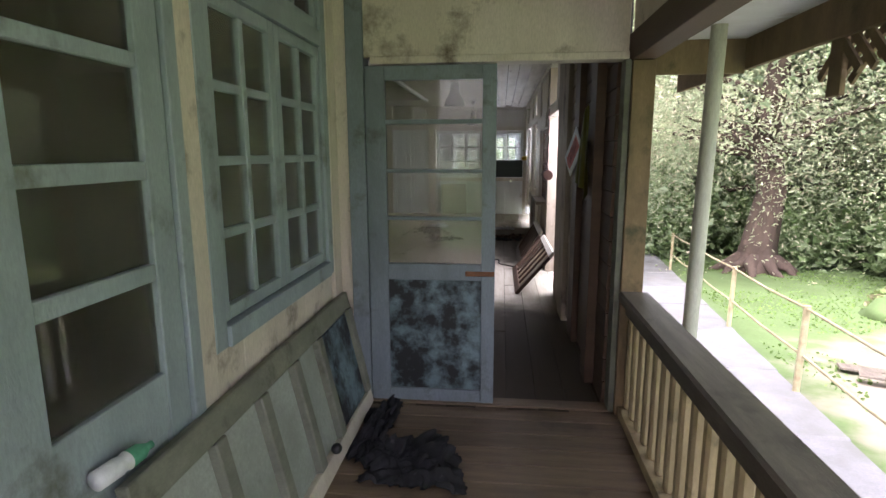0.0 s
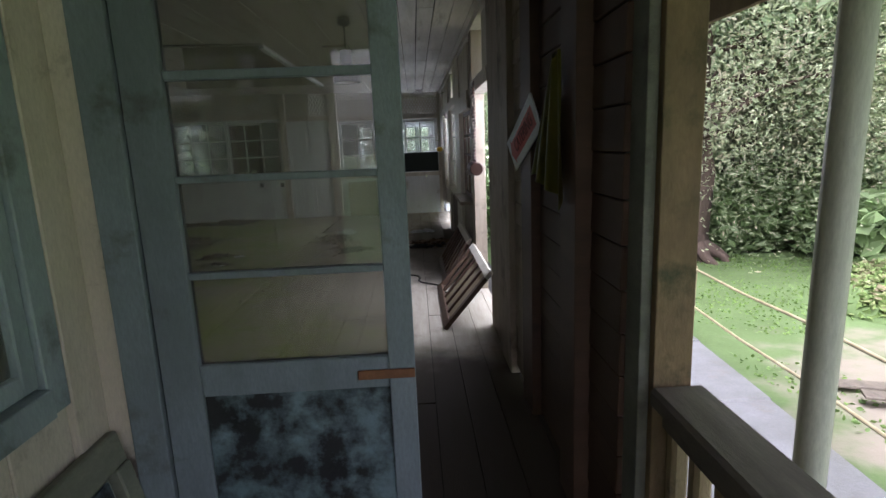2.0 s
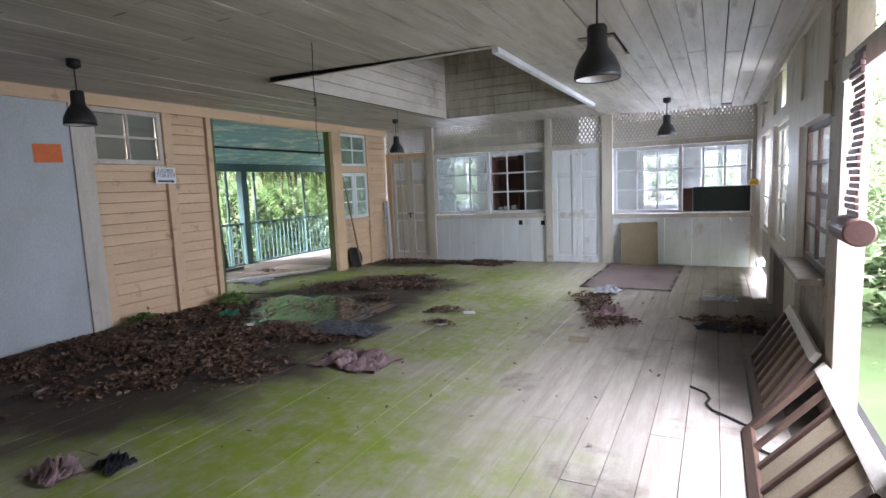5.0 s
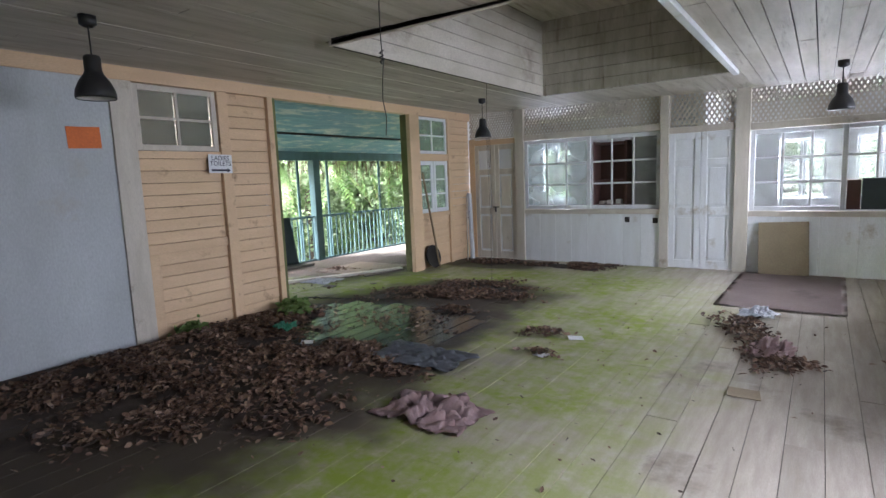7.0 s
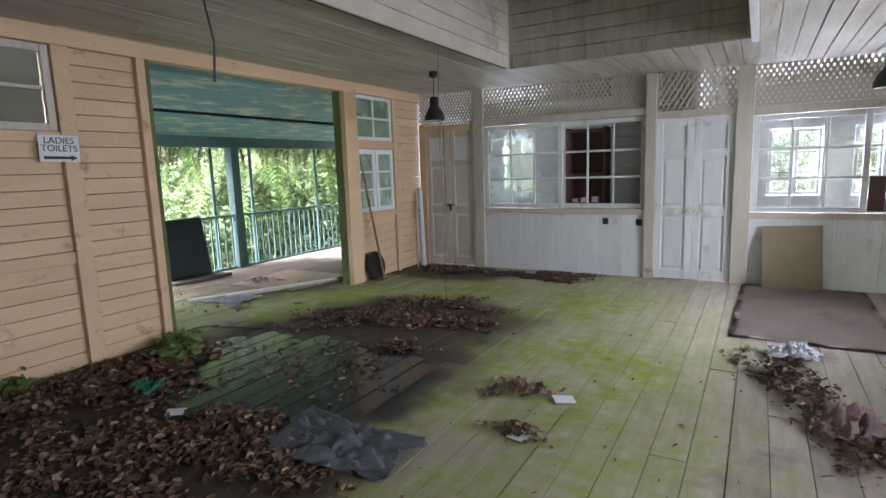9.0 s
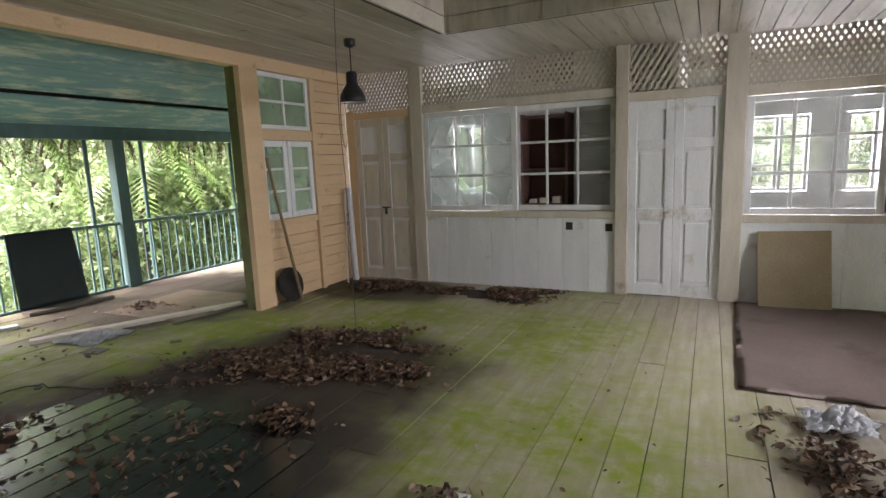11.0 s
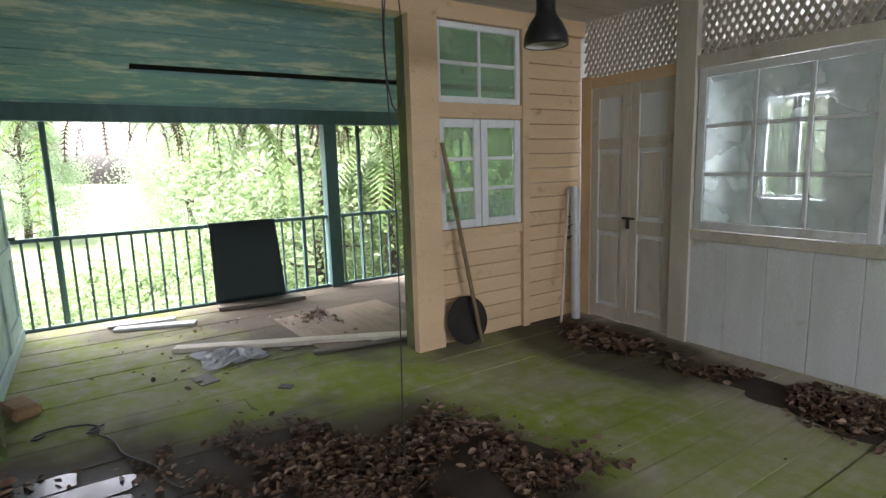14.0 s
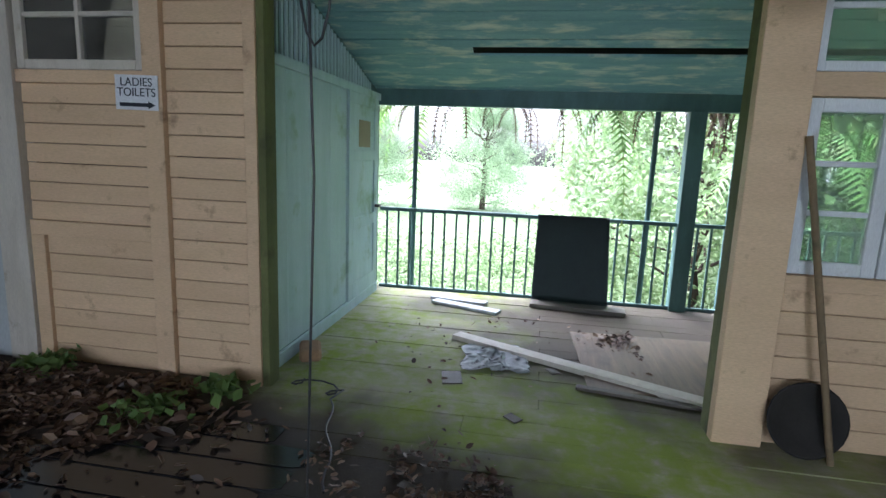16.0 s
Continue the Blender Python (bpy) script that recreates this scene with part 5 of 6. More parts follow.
# palm beyond the railing
pm = empty("palm", "young palm with long arching green fronds", "palm", at=(0, 0, 0))
bm = bmesh.new()
limb(bm, (-12.0, 14.6, gz(-12, 14.6)), (-12.1, 14.6, 2.2), 0.12, 0.09, 8, 5, 0.02, rg)
part("trunk", bm, M["bark"], pm)
bm = bmesh.new()
for i in range(11):
    a = i * 2 * math.pi / 11
    frond(bm, (-12.1, 14.6, 2.2), (math.cos(a), math.sin(a), 0), 2.2, rg.uniform(0.3, 0.9), 0.35, 30)
part("fronds", bm, M["fern"], pm)


# ---- things in the hall ----
def lamp(x, y, zb):
    top = zc(x)
    p = empty("pendant_lamp", "matt black bell-shaped pendant lamp, unlit", "lamp", "hall pendant lamps", at=(x, y, zb))
    lathe("shade", [(0.118, 0.004), (0.125, 0.0), (0.128, 0.02), (0.122, 0.06), (0.095, 0.12), (0.062, 0.165), (0.054, 0.19), (0.054, 0.275), (0.046, 0.29), (0.0, 0.292)], M["black"], p)
    lathe("inner_reflector", [(0.117, 0.005), (0.115, 0.055), (0.088, 0.118), (0.05, 0.165), (0.0, 0.17)], M["lampwhite"], p, "whitish inside")
    tube("cord", [(0, 0, 0.29), (0, 0, top - zb - 0.04)], 0.006, M["black"], p)
    lathe("ceiling_rose", [(0.03, top - zb - 0.075), (0.055, top - zb - 0.06), (0.055, top - zb + 0.002), (0.0, top - zb + 0.002)], M["black"], p)
    return p


for a in ((-0.55, 6.67, 2.11), (-5.09, 12.0, 2.18), (-0.6, 12.13, 2.15), (-4.9, 6.41, 2.215)):
    lamp(*a)


def text_on(name, body, size, material, parent, m, label=""):
    cu = bpy.data.curves.new(name, "FONT")
    cu.body, cu.size, cu.align_x, cu.align_y, cu.extrude = body, size, "CENTER", "CENTER", 0.001
    cu.space_line = 0.85
    tmp = bpy.data.objects.new("tmp", cu)
    scene.collection.objects.link(tmp)
    me = bpy.data.meshes.new_from_object(tmp.evaluated_get(bpy.context.evaluated_depsgraph_get()))
    bpy.data.objects.remove(tmp)
    bpy.data.curves.remove(cu)
    me.materials.clear()
    me.name = name
    ob = finish(name, me, material, parent, label)
    ob.matrix_local = m
    return ob


# catering sign
sgn = empty("arrow_sign", "tilted white board with red arrow reading catering", "sign", at=(0.6, 4.44, 1.605))


sgn.matrix_basis = Matrix.Translation((0.6, 4.29, 1.55)) @ Matrix(((0, 0, -1), (-1, 0, 0), (0, 1, 0))).to_4x4() @ Matrix.Rotation(radians(19), 4, "Z") @ Matrix.Rotation(radians(14), 4, "X") @ Matrix.Scale(0.8, 4)
bm = bmesh.new()
add_box(bm, -0.43, 0.43, -0.11, 0.11, -0.006, 0.004, 0.002)
part("board", bm, M["paper"], sgn)
bm = bmesh.new()
vs = [bm.verts.new((a, b, 0.006)) for a, b in ((-0.39, 0), (-0.31, -0.088), (-0.31, -0.062), (0.37, -0.062), (0.37, 0.062), (-0.31, 0.062), (-0.31, 0.088))]
bm.faces.new(vs)
part("arrow", bm, M["redink"], sgn, "red arrow")
text_on("lettering", "CATERING", 0.115, M["darkred"], sgn, Matrix.Translation((0.04, 0, 0.008)))
# toilets sign
sg2 = empty("toilet_sign", "white paper sign reading ladies toilets with an arrow", "sign")
TS = Matrix(((0, 0, 1), (1, 0, 0), (0, 1, 0))).to_4x4()
sg2.matrix_basis = Matrix.Translation((FX0 + 0.03, 8.325, 1.845)) @ TS @ Matrix.Rotation(radians(-1), 4, "Z")
bm = bmesh.new()
add_box(bm, -0.148, 0.148, -0.105, 0.105, -0.002, 0.002)
part("sheet", bm, M["paper"], sg2)
text_on("lettering", "LADIES\nTOILETS", 0.072, M["ink"], sg2, Matrix.Translation((0, 0.03, 0.004)))
bm = bmesh.new()
bm.faces.new([bm.verts.new((a, b, 0.0035)) for a, b in ((-0.12, -0.085), (0.08, -0.085), (0.08, -0.098), (0.13, -0.073), (0.08, -0.05), (0.08, -0.062), (-0.12, -0.062))])
part("arrow", bm, M["ink"], sg2, "dark arrow")
op = piece("orange_notice", FX0 + 0.002, FX0 + 0.006, 6.8, 7.09, 1.99, 2.19, M["orange"], turn=(1.5, 0, 0), bevel=0)
tagged(op, "plain orange paper notice pinned on the white panel", "notice")


def sheet(name, label, category, fn, nu, nv, material, th=0.004):
    bm = bmesh.new()
    g = [[bm.verts.new(fn(i / nu, j / nv)) for j in range(nv + 1)] for i in range(nu + 1)]
    for i in range(nu):
        for j in range(nv):
            bm.faces.new((g[i][j], g[i + 1][j], g[i + 1][j + 1], g[i][j + 1]))
    bmesh.ops.solidify(bm, geom=bm.faces[:], thickness=th)
    return tagged(part(name, bm, material, smooth=True), label, category)


# raincoat on a hook
def coat(u, v):
    w = 0.07 + 0.42 * v ** 0.8
    z = 1.86 - 0.5 * v - 0.03 * math.sin(math.pi * u) * (1 - v)
    fold = 0.018 * math.sin(u * 19 + 2 * v) * (0.3 + v)
    z -= 0.12 * v * (1 - u) ** 3
    return Vector((0.6 - fold - 0.02 * math.sin(math.pi * u), 3.58 + 0.16 * v + (u - 0.5) * w, z + 0.012 * math.sin(u * 9)))


sheet("raincoat", "yellow-green raincoat hanging on the dark wall", "coat", coat, 40, 30, M["yellow"])
# split-bamboo blind, half fallen, with its roll
bl = empty("bamboo_blind", "narrow brown slatted blind ending in a roll", "blind", at=(0.57, 6.35, 1.3))
for i in range(24):
    piece("slat", 0.565 - 0.01 * math.sin(i), 0.575, 6.24 + 0.02 * math.sin(i * 0.35), 6.44 + 0.02 * math.sin(i * 0.35), 1.36 + i * 0.029, 1.383 + i * 0.029, M["redwood"], bl)
bm = bmesh.new()
bmesh.ops.create_cone(bm, cap_ends=True, segments=20, radius1=0.06, radius2=0.06, depth=0.3)
bmesh.ops.bevel(bm, geom=bm.edges[:], offset=0.008, segments=1, affect="EDGES")
for v in bm.verts:
    v.co = Vector((v.co.x, v.co.z + 0.0, v.co.y))
part("roll", bm, M["redwood"], bl)

# loose frames leaning under the doorway
def leaning_frame(label, y0, y1, xb, xt, h, rails, group):
    L = math.hypot(xt - xb, h)
    ang = math.atan2(xt - xb, h)
    f = empty("loose_shutter", label, "shutter", group)
    f.matrix_basis = Matrix.Translation((xb, (y0 + y1) / 2, 0.004)) @ Matrix.Rotation(ang, 4, "Y")
    w = (y1 - y0) / 2
    for a, c, u, v, nm in ((-w, w, 0, 0.07, "frame_rail"), (-w, w, L - 0.07, L, "frame_rail"), (-w, -w + 0.07, 0.07, L - 0.07, "stile"), (w - 0.07, w, 0.07, L - 0.07, "stile")):
        bm = bmesh.new()
        add_box(bm, -0.018, 0.018, a, c, u, v, 0.004)
        # pale top rail: the light on the upper edge is put into its colour
        part(nm, bm, M["wpost"] if u > 0.3 and nm == "frame_rail" else M["brown"], f)
    for i in range(rails):
        a = -w + 0.07 + (i + 1) * (2 * w - 0.14) / (rails + 1)
        bm = bmesh.new()
        add_box(bm, -0.014, 0.014, a - 0.02, a + 0.02, 0.07, L - 0.07, 0.003)
        part("slat", bm, M["brown"], f)
    bm = bmesh.new()
    add_box(bm, 0.005, 0.011, -w + 0.07, w * 0.2, 0.07, L - 0.07)
    part("infill_panel", bm, M["ply"], f, "brown board infill")


leaning_frame("brown loose shutter frame leaning in the open doorway", 5.75, 7.1, 0.22, 0.62, 0.47, 4, "loose shutters")
leaning_frame("brown loose shutter frame leaning below the window", 7.2, 8.5, 0.3, 0.6, 0.5, 5, "loose shutters")
yc = lathe("yellow_cap", [(0.0, 0.05), (0.05, 0.045), (0.08, 0.01), (0.075, -0.03), (0.04, -0.05), (0.0, -0.052)], M["yel2"], at=(0.585, 13.2, 1.42))
tagged(yc, "yellow plastic cap hung on the corner post", "cap")
# hardboard leaning on the partition
hb = empty("leaning_board", "plain brown hardboard sheet leaning on the partition", "board")
hb.matrix_basis = Matrix.Translation((-1.15, 13.62, 0.006)) @ Matrix.Rotation(radians(-10), 4, "X") @ Matrix.Rotation(radians(-2), 4, "Y")
bm = bmesh.new()
add_box(bm, -0.31, 0.31, -0.006, 0.006, 0, 0.77, 0.002)
part("board_sheet", bm, M["ply"], hb)
ms = sheet("floor_sheet", "faded brown sheet lying flat on the boards", "sheet", lambda u, v: Vector((-1.72 + 1.25 * u + 0.05 * v, 11.36 + 2.36 * v, 0.016 + 0.008 * noise.noise(Vector((u * 4, v * 6, 0))))), 20, 30, M["mat"])


# litter
def curled_leaves(name, centres, size, material, rng):
    """Dry leaves: pointed ovals, folded along the rib and curled at the tip."""
    n = len(centres)
    c = np.asarray(centres, float)
    a = rng.normal(size=(n, 3))
    a[:, 2] *= 0.35
    a /= np.linalg.norm(a, axis=1)[:, None] + 1e-9
    up = rng.normal(size=(n, 3)) * 0.45 + np.array([0, 0, 1.0])
    b = np.cross(a, up)
    b /= np.linalg.norm(b, axis=1)[:, None] + 1e-9
    nn = np.cross(b, a)
    s = (size * rng.uniform(0.3, 1.1, n))[:, None]
    wide = rng.uniform(0.28, 0.55, n)[:, None]
    curl = rng.uniform(-0.25, 0.55, n)[:, None]
    fold = rng.uniform(0.0, 0.3, n)[:, None]
    rows = [c - a * s * 0.8]
    for t, w in ((-0.3, 0.9), (0.3, 0.8)):
        mid = c + a * s * t + nn * s * curl * (t * t)
        rows += [mid + b * s * wide * w + nn * s * fold, mid, mid - b * s * wide * w + nn * s * fold * 0.6]
    rows.append(c + a * s * 0.75 + nn * s * curl * 0.7)
    verts = np.stack(rows, 1).reshape(-1, 3)
    k = np.arange(n) * 8
    tris = [(0, 1, 2), (0, 2, 3), (1, 4, 5), (1, 5, 2), (2, 5, 6), (2, 6, 3), (4, 7, 5), (5, 7, 6)]
    faces = np.concatenate([np.stack([k + i for i in f], 1) for f in tris]).tolist()
    me = bpy.data.meshes.new(name)
    me.from_pydata(verts.tolist(), [], faces)
    me.materials.append(material)
    return new(name, me)


def heap(label, cx, cy, sx, sy, ang, count, h, leaf=0.075, seed=0, mould=True):
    rg = np.random.default_rng(seed + 100)
    count = int(count * 1.5)
    r = np.sqrt(rg.uniform(0, 1, count)) * np.clip(rg.normal(0.9, 0.18, count), 0.2, 1.35)
    a = rg.uniform(0, 2 * np.pi, count)
    wob = 1 + 0.25 * np.sin(a * 3 + seed) + 0.15 * np.sin(a * 7 + 2 * seed)
    px, py = r * np.cos(a) * sx * wob, r * np.sin(a) * sy * wob
    c, s = math.cos(radians(ang)), math.sin(radians(ang))
    x, y = cx + px * c - py * s, cy + px * s + py * c
    z = 0.012 + h * np.clip(1 - r * r, 0, 1) * rg.uniform(0.3, 1.1, count)
    ok = ((x > FX0 + 0.06) | ((y > 9.3) & (y < 11.7))) & (y < FY1 - 0.06)
    if count > 1000:
        ok &= np.array([noise.noise(Vector((p * 2.4, q * 2.4, seed))) + 0.5 * noise.noise(Vector((p * 7, q * 7, seed))) for p, q in zip(x, y)]) > rg.normal(-0.12, 0.12, count)
    ob = curled_leaves("dry_leaves", np.stack([x, y, z], 1)[ok], leaf, M["dryleaf"], rg)
    tagged(ob, label, "leaves", kind="stuff")
    if mould:
        bm = bmesh.new()
        bmesh.ops.create_grid(bm, x_segments=24, y_segments=24, size=1)
        for v in bm.verts:
            rr = min(1.0, v.co.length)
            aa = math.atan2(v.co.y, v.co.x)
            w = 1 + 0.25 * math.sin(aa * 3 + seed) + 0.15 * math.sin(aa * 7 + 2 * seed)
            k = 0.95 / max(1, v.co.length)
            p, q = v.co.x * k * sx * w, v.co.y * k * sy * w
            xx, yy = cx + p * c - q * s, cy + p * s + q * c
            edge = 1 - rr * rr
            zz = -0.004 + edge * (h * 0.55 + 0.025 * noise.noise(Vector((xx * 5, yy * 5, seed))))
            if yy > 11.9 or yy < 9.1:
                xx = max(xx, FX0 + 0.03)
            v.co = Vector((xx, min(yy, FY1 - 0.03), zz))
        tagged(part("leaf_mould", bm, M["mud"], smooth=True), "dark rotting leaf mould under " + label.split(" of ")[-1], "mould", kind="stuff")


heap("thick drift of brown dry leaves along the west wall", -5.75, 7.2, 0.75, 1.75, 0, 7000, 0.11, 0.042, 1)
heap("wide spread of brown dry leaves on muddy boards", -4.6, 6.85, 1.0, 1.15, 20, 4200, 0.03, 0.042, 2)
heap("clumps of brown leaves between the wet patch and the plastic", -4.3, 9.85, 0.25, 0.16, 0, 170, 0.05, 0.045, 21, False)
heap("scatter of brown leaves beside the wet patch", -4.25, 7.95, 0.8, 0.42, 10, 2600, 0.05, 0.042, 3)
heap("broad pile of brown leaves near the opening", -4.85, 10.85, 1.08, 0.66, 32, 6500, 0.06, 0.04, 4)
heap("strip of brown leaves against the partition", -4.15, 13.35, 0.72, 0.3, 8, 2800, 0.06, 0.038, 5)
heap("few brown leaves in the dark corner", -5.7, 13.3, 0.55, 0.3, 0, 260, 0.04, 0.06, 6)
heap("pile of curled brown leaves on the pale boards", -1.3, 10.35, 0.23, 0.7, 14, 1000, 0.08, 0.043, 7, False)
heap("tail of brown leaves on the pale boards", -0.95, 9.5, 0.25, 0.3, 0, 220, 0.04, 0.05, 8, False)
heap("small clump of leaves on mossy boards", -2.95, 9.45, 0.28, 0.16, 20, 130, 0.05, 0.045, 9, False)
heap("small clump of leaves and card on mossy boards", -2.75, 8.85, 0.22, 0.1, 0, 60, 0.04, 0.045, 10, False)
heap("brown leaves scattered on the wet boards", -4.6, 9.3, 0.9, 0.75, 0, 150, 0.02, 0.045, 11, False)
heap("dark leaves and scraps under the windows", 0.25, 9.7, 0.45, 0.35, 0, 160, 0.04, 0.07, 12, False)
heap("leaf litter on the balcony boards", -7.9, 12.1, 0.75, 0.6, 0, 1600, 0.04, 0.045, 13, False)
heap("scattered crumbs of leaf across the hall floor", -2.6, 8.2, 2.6, 4.2, 0, 170, 0.003, 0.026, 14, False)
heap("scattered crumbs of leaf on the balcony floor", -7.7, 10.4, 1.2, 1.1, 0, 70, 0.003, 0.035, 15, False)
heap("leaf scraps on the wet floor by the wall", -5.9, 8.6, 0.45, 0.5, 0, 420, 0.08, 0.07, 16)


def rag(name, label, category, cx, cy, sx, sy, h, material, seed, z0=0.01):
    def fn(u, v):
        a, b = (u - 0.5) * 2, (v - 0.5) * 2
        k = 1 + 0.35 * noise.noise(Vector((a * 1.5, b * 1.5, seed)))
        n1 = abs(noise.noise(Vector((a * 2.2, b * 2.2, seed + 5))))
        n2 = abs(noise.noise(Vector((a * 6, b * 6, seed + 9))))
        e = max(0, 1 - (a * a + b * b) * 0.55)
        return Vector((cx + a * sx * k + 0.05 * n2, cy + b * sy * k + 0.05 * n1, z0 + h * e * (1.2 * n1 + 0.45 * n2) + 0.008 * n2))
    return sheet(name, label, category, fn, 44, 44, material, 0.003)


rag("pink_cloth", "crumpled faded pink cloth on the mossy boards", "cloth", -2.85, 7.4, 0.36, 0.22, 0.16, M["pink"], 3)
rag("plastic_sheet", "crumpled grey plastic sheeting among dry leaves", "plastic", -3.6, 8.25, 0.42, 0.26, 0.11, M["greyplastic"], 7, 0.03)
rag("plastic_bag", "crumpled white plastic bag on the leaf pile", "bag", -1.25, 10.95, 0.17, 0.13, 0.11, M["whiteplastic"], 11, 0.04)
rag("pink_cloth", "pinkish crumpled cloth in the leaf pile", "cloth", -1.05, 9.75, 0.16, 0.22, 0.16, M["pink"], 15, 0.02)
rag("plastic_scrap", "small turquoise plastic scrap on wet leaves", "scrap", -5.3, 8.15, 0.12, 0.08, 0.08, M["bottle"], 17, 0.1)
rag("rag_bundle", "heap of black and grey rags on the veranda deck", "rags", -0.42, 2.3, 0.26, 0.2, 0.12, M["rag"], 19)
rag("crumpled_rag", "dark crumpled rags beside the leaning door", "rags", -0.66, 2.62, 0.09, 0.3, 0.12, M["rag"], 23)
rag("wet_paper", "torn pale wet paper on the balcony boards", "paper", -7.35, 10.55, 0.28, 0.22, 0.05, M["whiteplastic"], 27)
rag("dark_rag", "dark scraps of cloth under the windows", "rags", 0.2, 9.5, 0.3, 0.12, 0.07, M["rag"], 29)
rag("pale_scrap", "pale crumpled scrap near the partition", "scrap", 0.1, 10.95, 0.2, 0.12, 0.06, M["whiteplastic"], 31)
rag("dirty_cloth", "small dirty crumpled cloth on mossy boards", "cloth", -3.35, 5.1, 0.14, 0.1, 0.12, M["pink"], 33)
rag("dark_rag", "small dark crumpled rag on mossy boards", "rags", -3.1, 5.3, 0.1, 0.08, 0.12, M["rag"], 35)
for a, b, r, s in ((-2.62, 9.42, 30, 0.07), (-2.7, 8.82, 80, 0.065), (-2.95, 9.55, 10, 0.06), (-1.13, 8.7, 8, 0.1), (-4.9, 8.1, 40, 0.06)):
    o = piece("card_scrap", a - s, a + s, b - s * 0.8, b + s * 0.8, 0.012, 0.016, M["paper"] if s < 0.09 else M["ply"], turn=(2, 3, r), bevel=0)
    tagged(o, "small torn piece of pale card on the floor", "card", "card scraps")
rg = np.random.default_rng(61)
for a, b, r, s in ((-6.9, 10.3, 12, 0.1), (-6.4, 10.75, 50, 0.05), (-7.2, 11.0, 30, 0.05), (-5.6, 10.3, 70, 0.04)):
    o = piece("bark_scrap", a - s, a + s, b - s * 0.7, b + s * 0.7, 0.004, 0.012, M["railtop"], turn=(1, 2, r), bevel=0.002)
    tagged(o, "flat dark scrap of wood on the mossy boards", "scrap", "wood scraps")
for a, b in ((-5.85, 8.75), (-6.25, 7.7), (-6.2, 9.0)):
    q = rg.normal(size=(90, 3)) * np.array([0.08, 0.08, 0.02]) + np.array([a, b, 0.1])
    o = cards("seedlings", q, 0.06, M["moss"], rg, up=0.1)
    tagged(o, "patch of bright green seedlings in the leaf mould", "seedlings", "seedling patches", kind="stuff")

# rain water standing on the boards
wm = bpy.data.materials.new("standing_rain_water")
wm.use_nodes = True
wb = wm.node_tree.nodes["Principled BSDF"]
wb.inputs["Base Color"].default_value = (0.012, 0.012, 0.014, 1)
wb.inputs["Roughness"].default_value = 0.2
wb.inputs["Specular IOR Level"].default_value = 1.0
wt = wm.node_tree.nodes.new("ShaderNodeTexNoise")
wt.inputs["Scale"].default_value = 9
wbp = wm.node_tree.nodes.new("ShaderNodeBump")
wbp.inputs["Strength"].default_value, wbp.inputs["Distance"].default_value = 0.12, 0.004
wm.node_tree.links.new(wt.outputs[0], wbp.inputs["Height"])
wm.node_tree.links.new(wbp.outputs[0], wb.inputs["Normal"])
pud = empty("puddle", "thin dark film of rain water shining on the floor boards", "water", kind="structure")
pr = random.Random(9)
for k in range(3, 15):
    x0 = FX0 - 0.1 + k * 0.19 + 0.004
    f = math.sin(math.pi * (k - 1.5) / 14)
    y0, y1 = 9.0 - 0.75 * f ** 0.5 + pr.uniform(-0.1, 0.1), 9.15 + 0.7 * f ** 0.5 + pr.uniform(-0.15, 0.15)
    bm = bmesh.new()
    la, lb = [], []
    for i in range(25):
        t = i / 24
        e = 0.025 * (1 - min(1, 20 * min(t, 1 - t)))
        la.append((x0 + e + 0.004 + 0.006 * noise.noise(Vector((k, t * 9, 1))), y0 + (y1 - y0) * t))
        lb.append((x0 + 0.182 - e - 0.004 - 0.006 * noise.noise(Vector((k, t * 9, 5))), y0 + (y1 - y0) * t))
    ring = [bm.verts.new((p, q, 0.0045)) for p, q in la + lb[::-1]]
    rim = [bm.verts.new((p, q, -0.002)) for p, q in la + lb[::-1]]
    bm.faces.new(ring)
    for i in range(len(ring)):
        bm.faces.new((ring[i], rim[i], rim[(i + 1) % len(rim)], ring[(i + 1) % len(ring)]))
    bmesh.ops.recalc_face_normals(bm, faces=bm.faces[:])
    part("water_film", bm, wm, pud)

# tools by the west wall
sh = empty("round_lid_and_stick", "long wooden stick leaning on the cream wall", "stick")
tube("shaft", [(FX0 + 0.16, 12.42, 0.005), (FX0 + 0.075, 12.12, 1.7)], 0.018, M["mossypost"], sh)
sh.name = "wooden_stick"
ld = empty("round_basin", "dark round basin leaning against the wall", "basin")
ld.matrix_basis = Matrix.Translation((FX0 + 0.1, 12.3, 0.215)) @ Matrix.Rotation(radians(78), 4, "Y")
lathe("basin_shell", [(0.0, -0.03), (0.15, -0.03), (0.19, 0.02), (0.205, 0.02), (0.16, -0.04), (0.0, -0.042)], M["dark"], ld)
tb = empty("rolled_tube", "white rolled sheet tied with a black cord in the corner", "roll")
tube("roll", [(FX0 + 0.12, 13.6, 0.0), (FX0 + 0.07, 13.62, 1.28)], 0.045, M["whiteplastic"], tb)
tube("cord", [(FX0 + 0.06 + 0.055 * math.cos(k * 0.7), 13.615 + 0.055 * math.sin(k * 0.7), 0.72 + 0.012 * k) for k in range(24)], 0.006, M["black"], tb, "black cord")
st = tube("thin_stick", [(FX0 + 0.16, 13.36, 0.004), (FX0 + 0.06, 13.55, 1.25)], 0.012, M["wpost"])
tagged(st, "thin pale stick leaning in the corner", "stick")
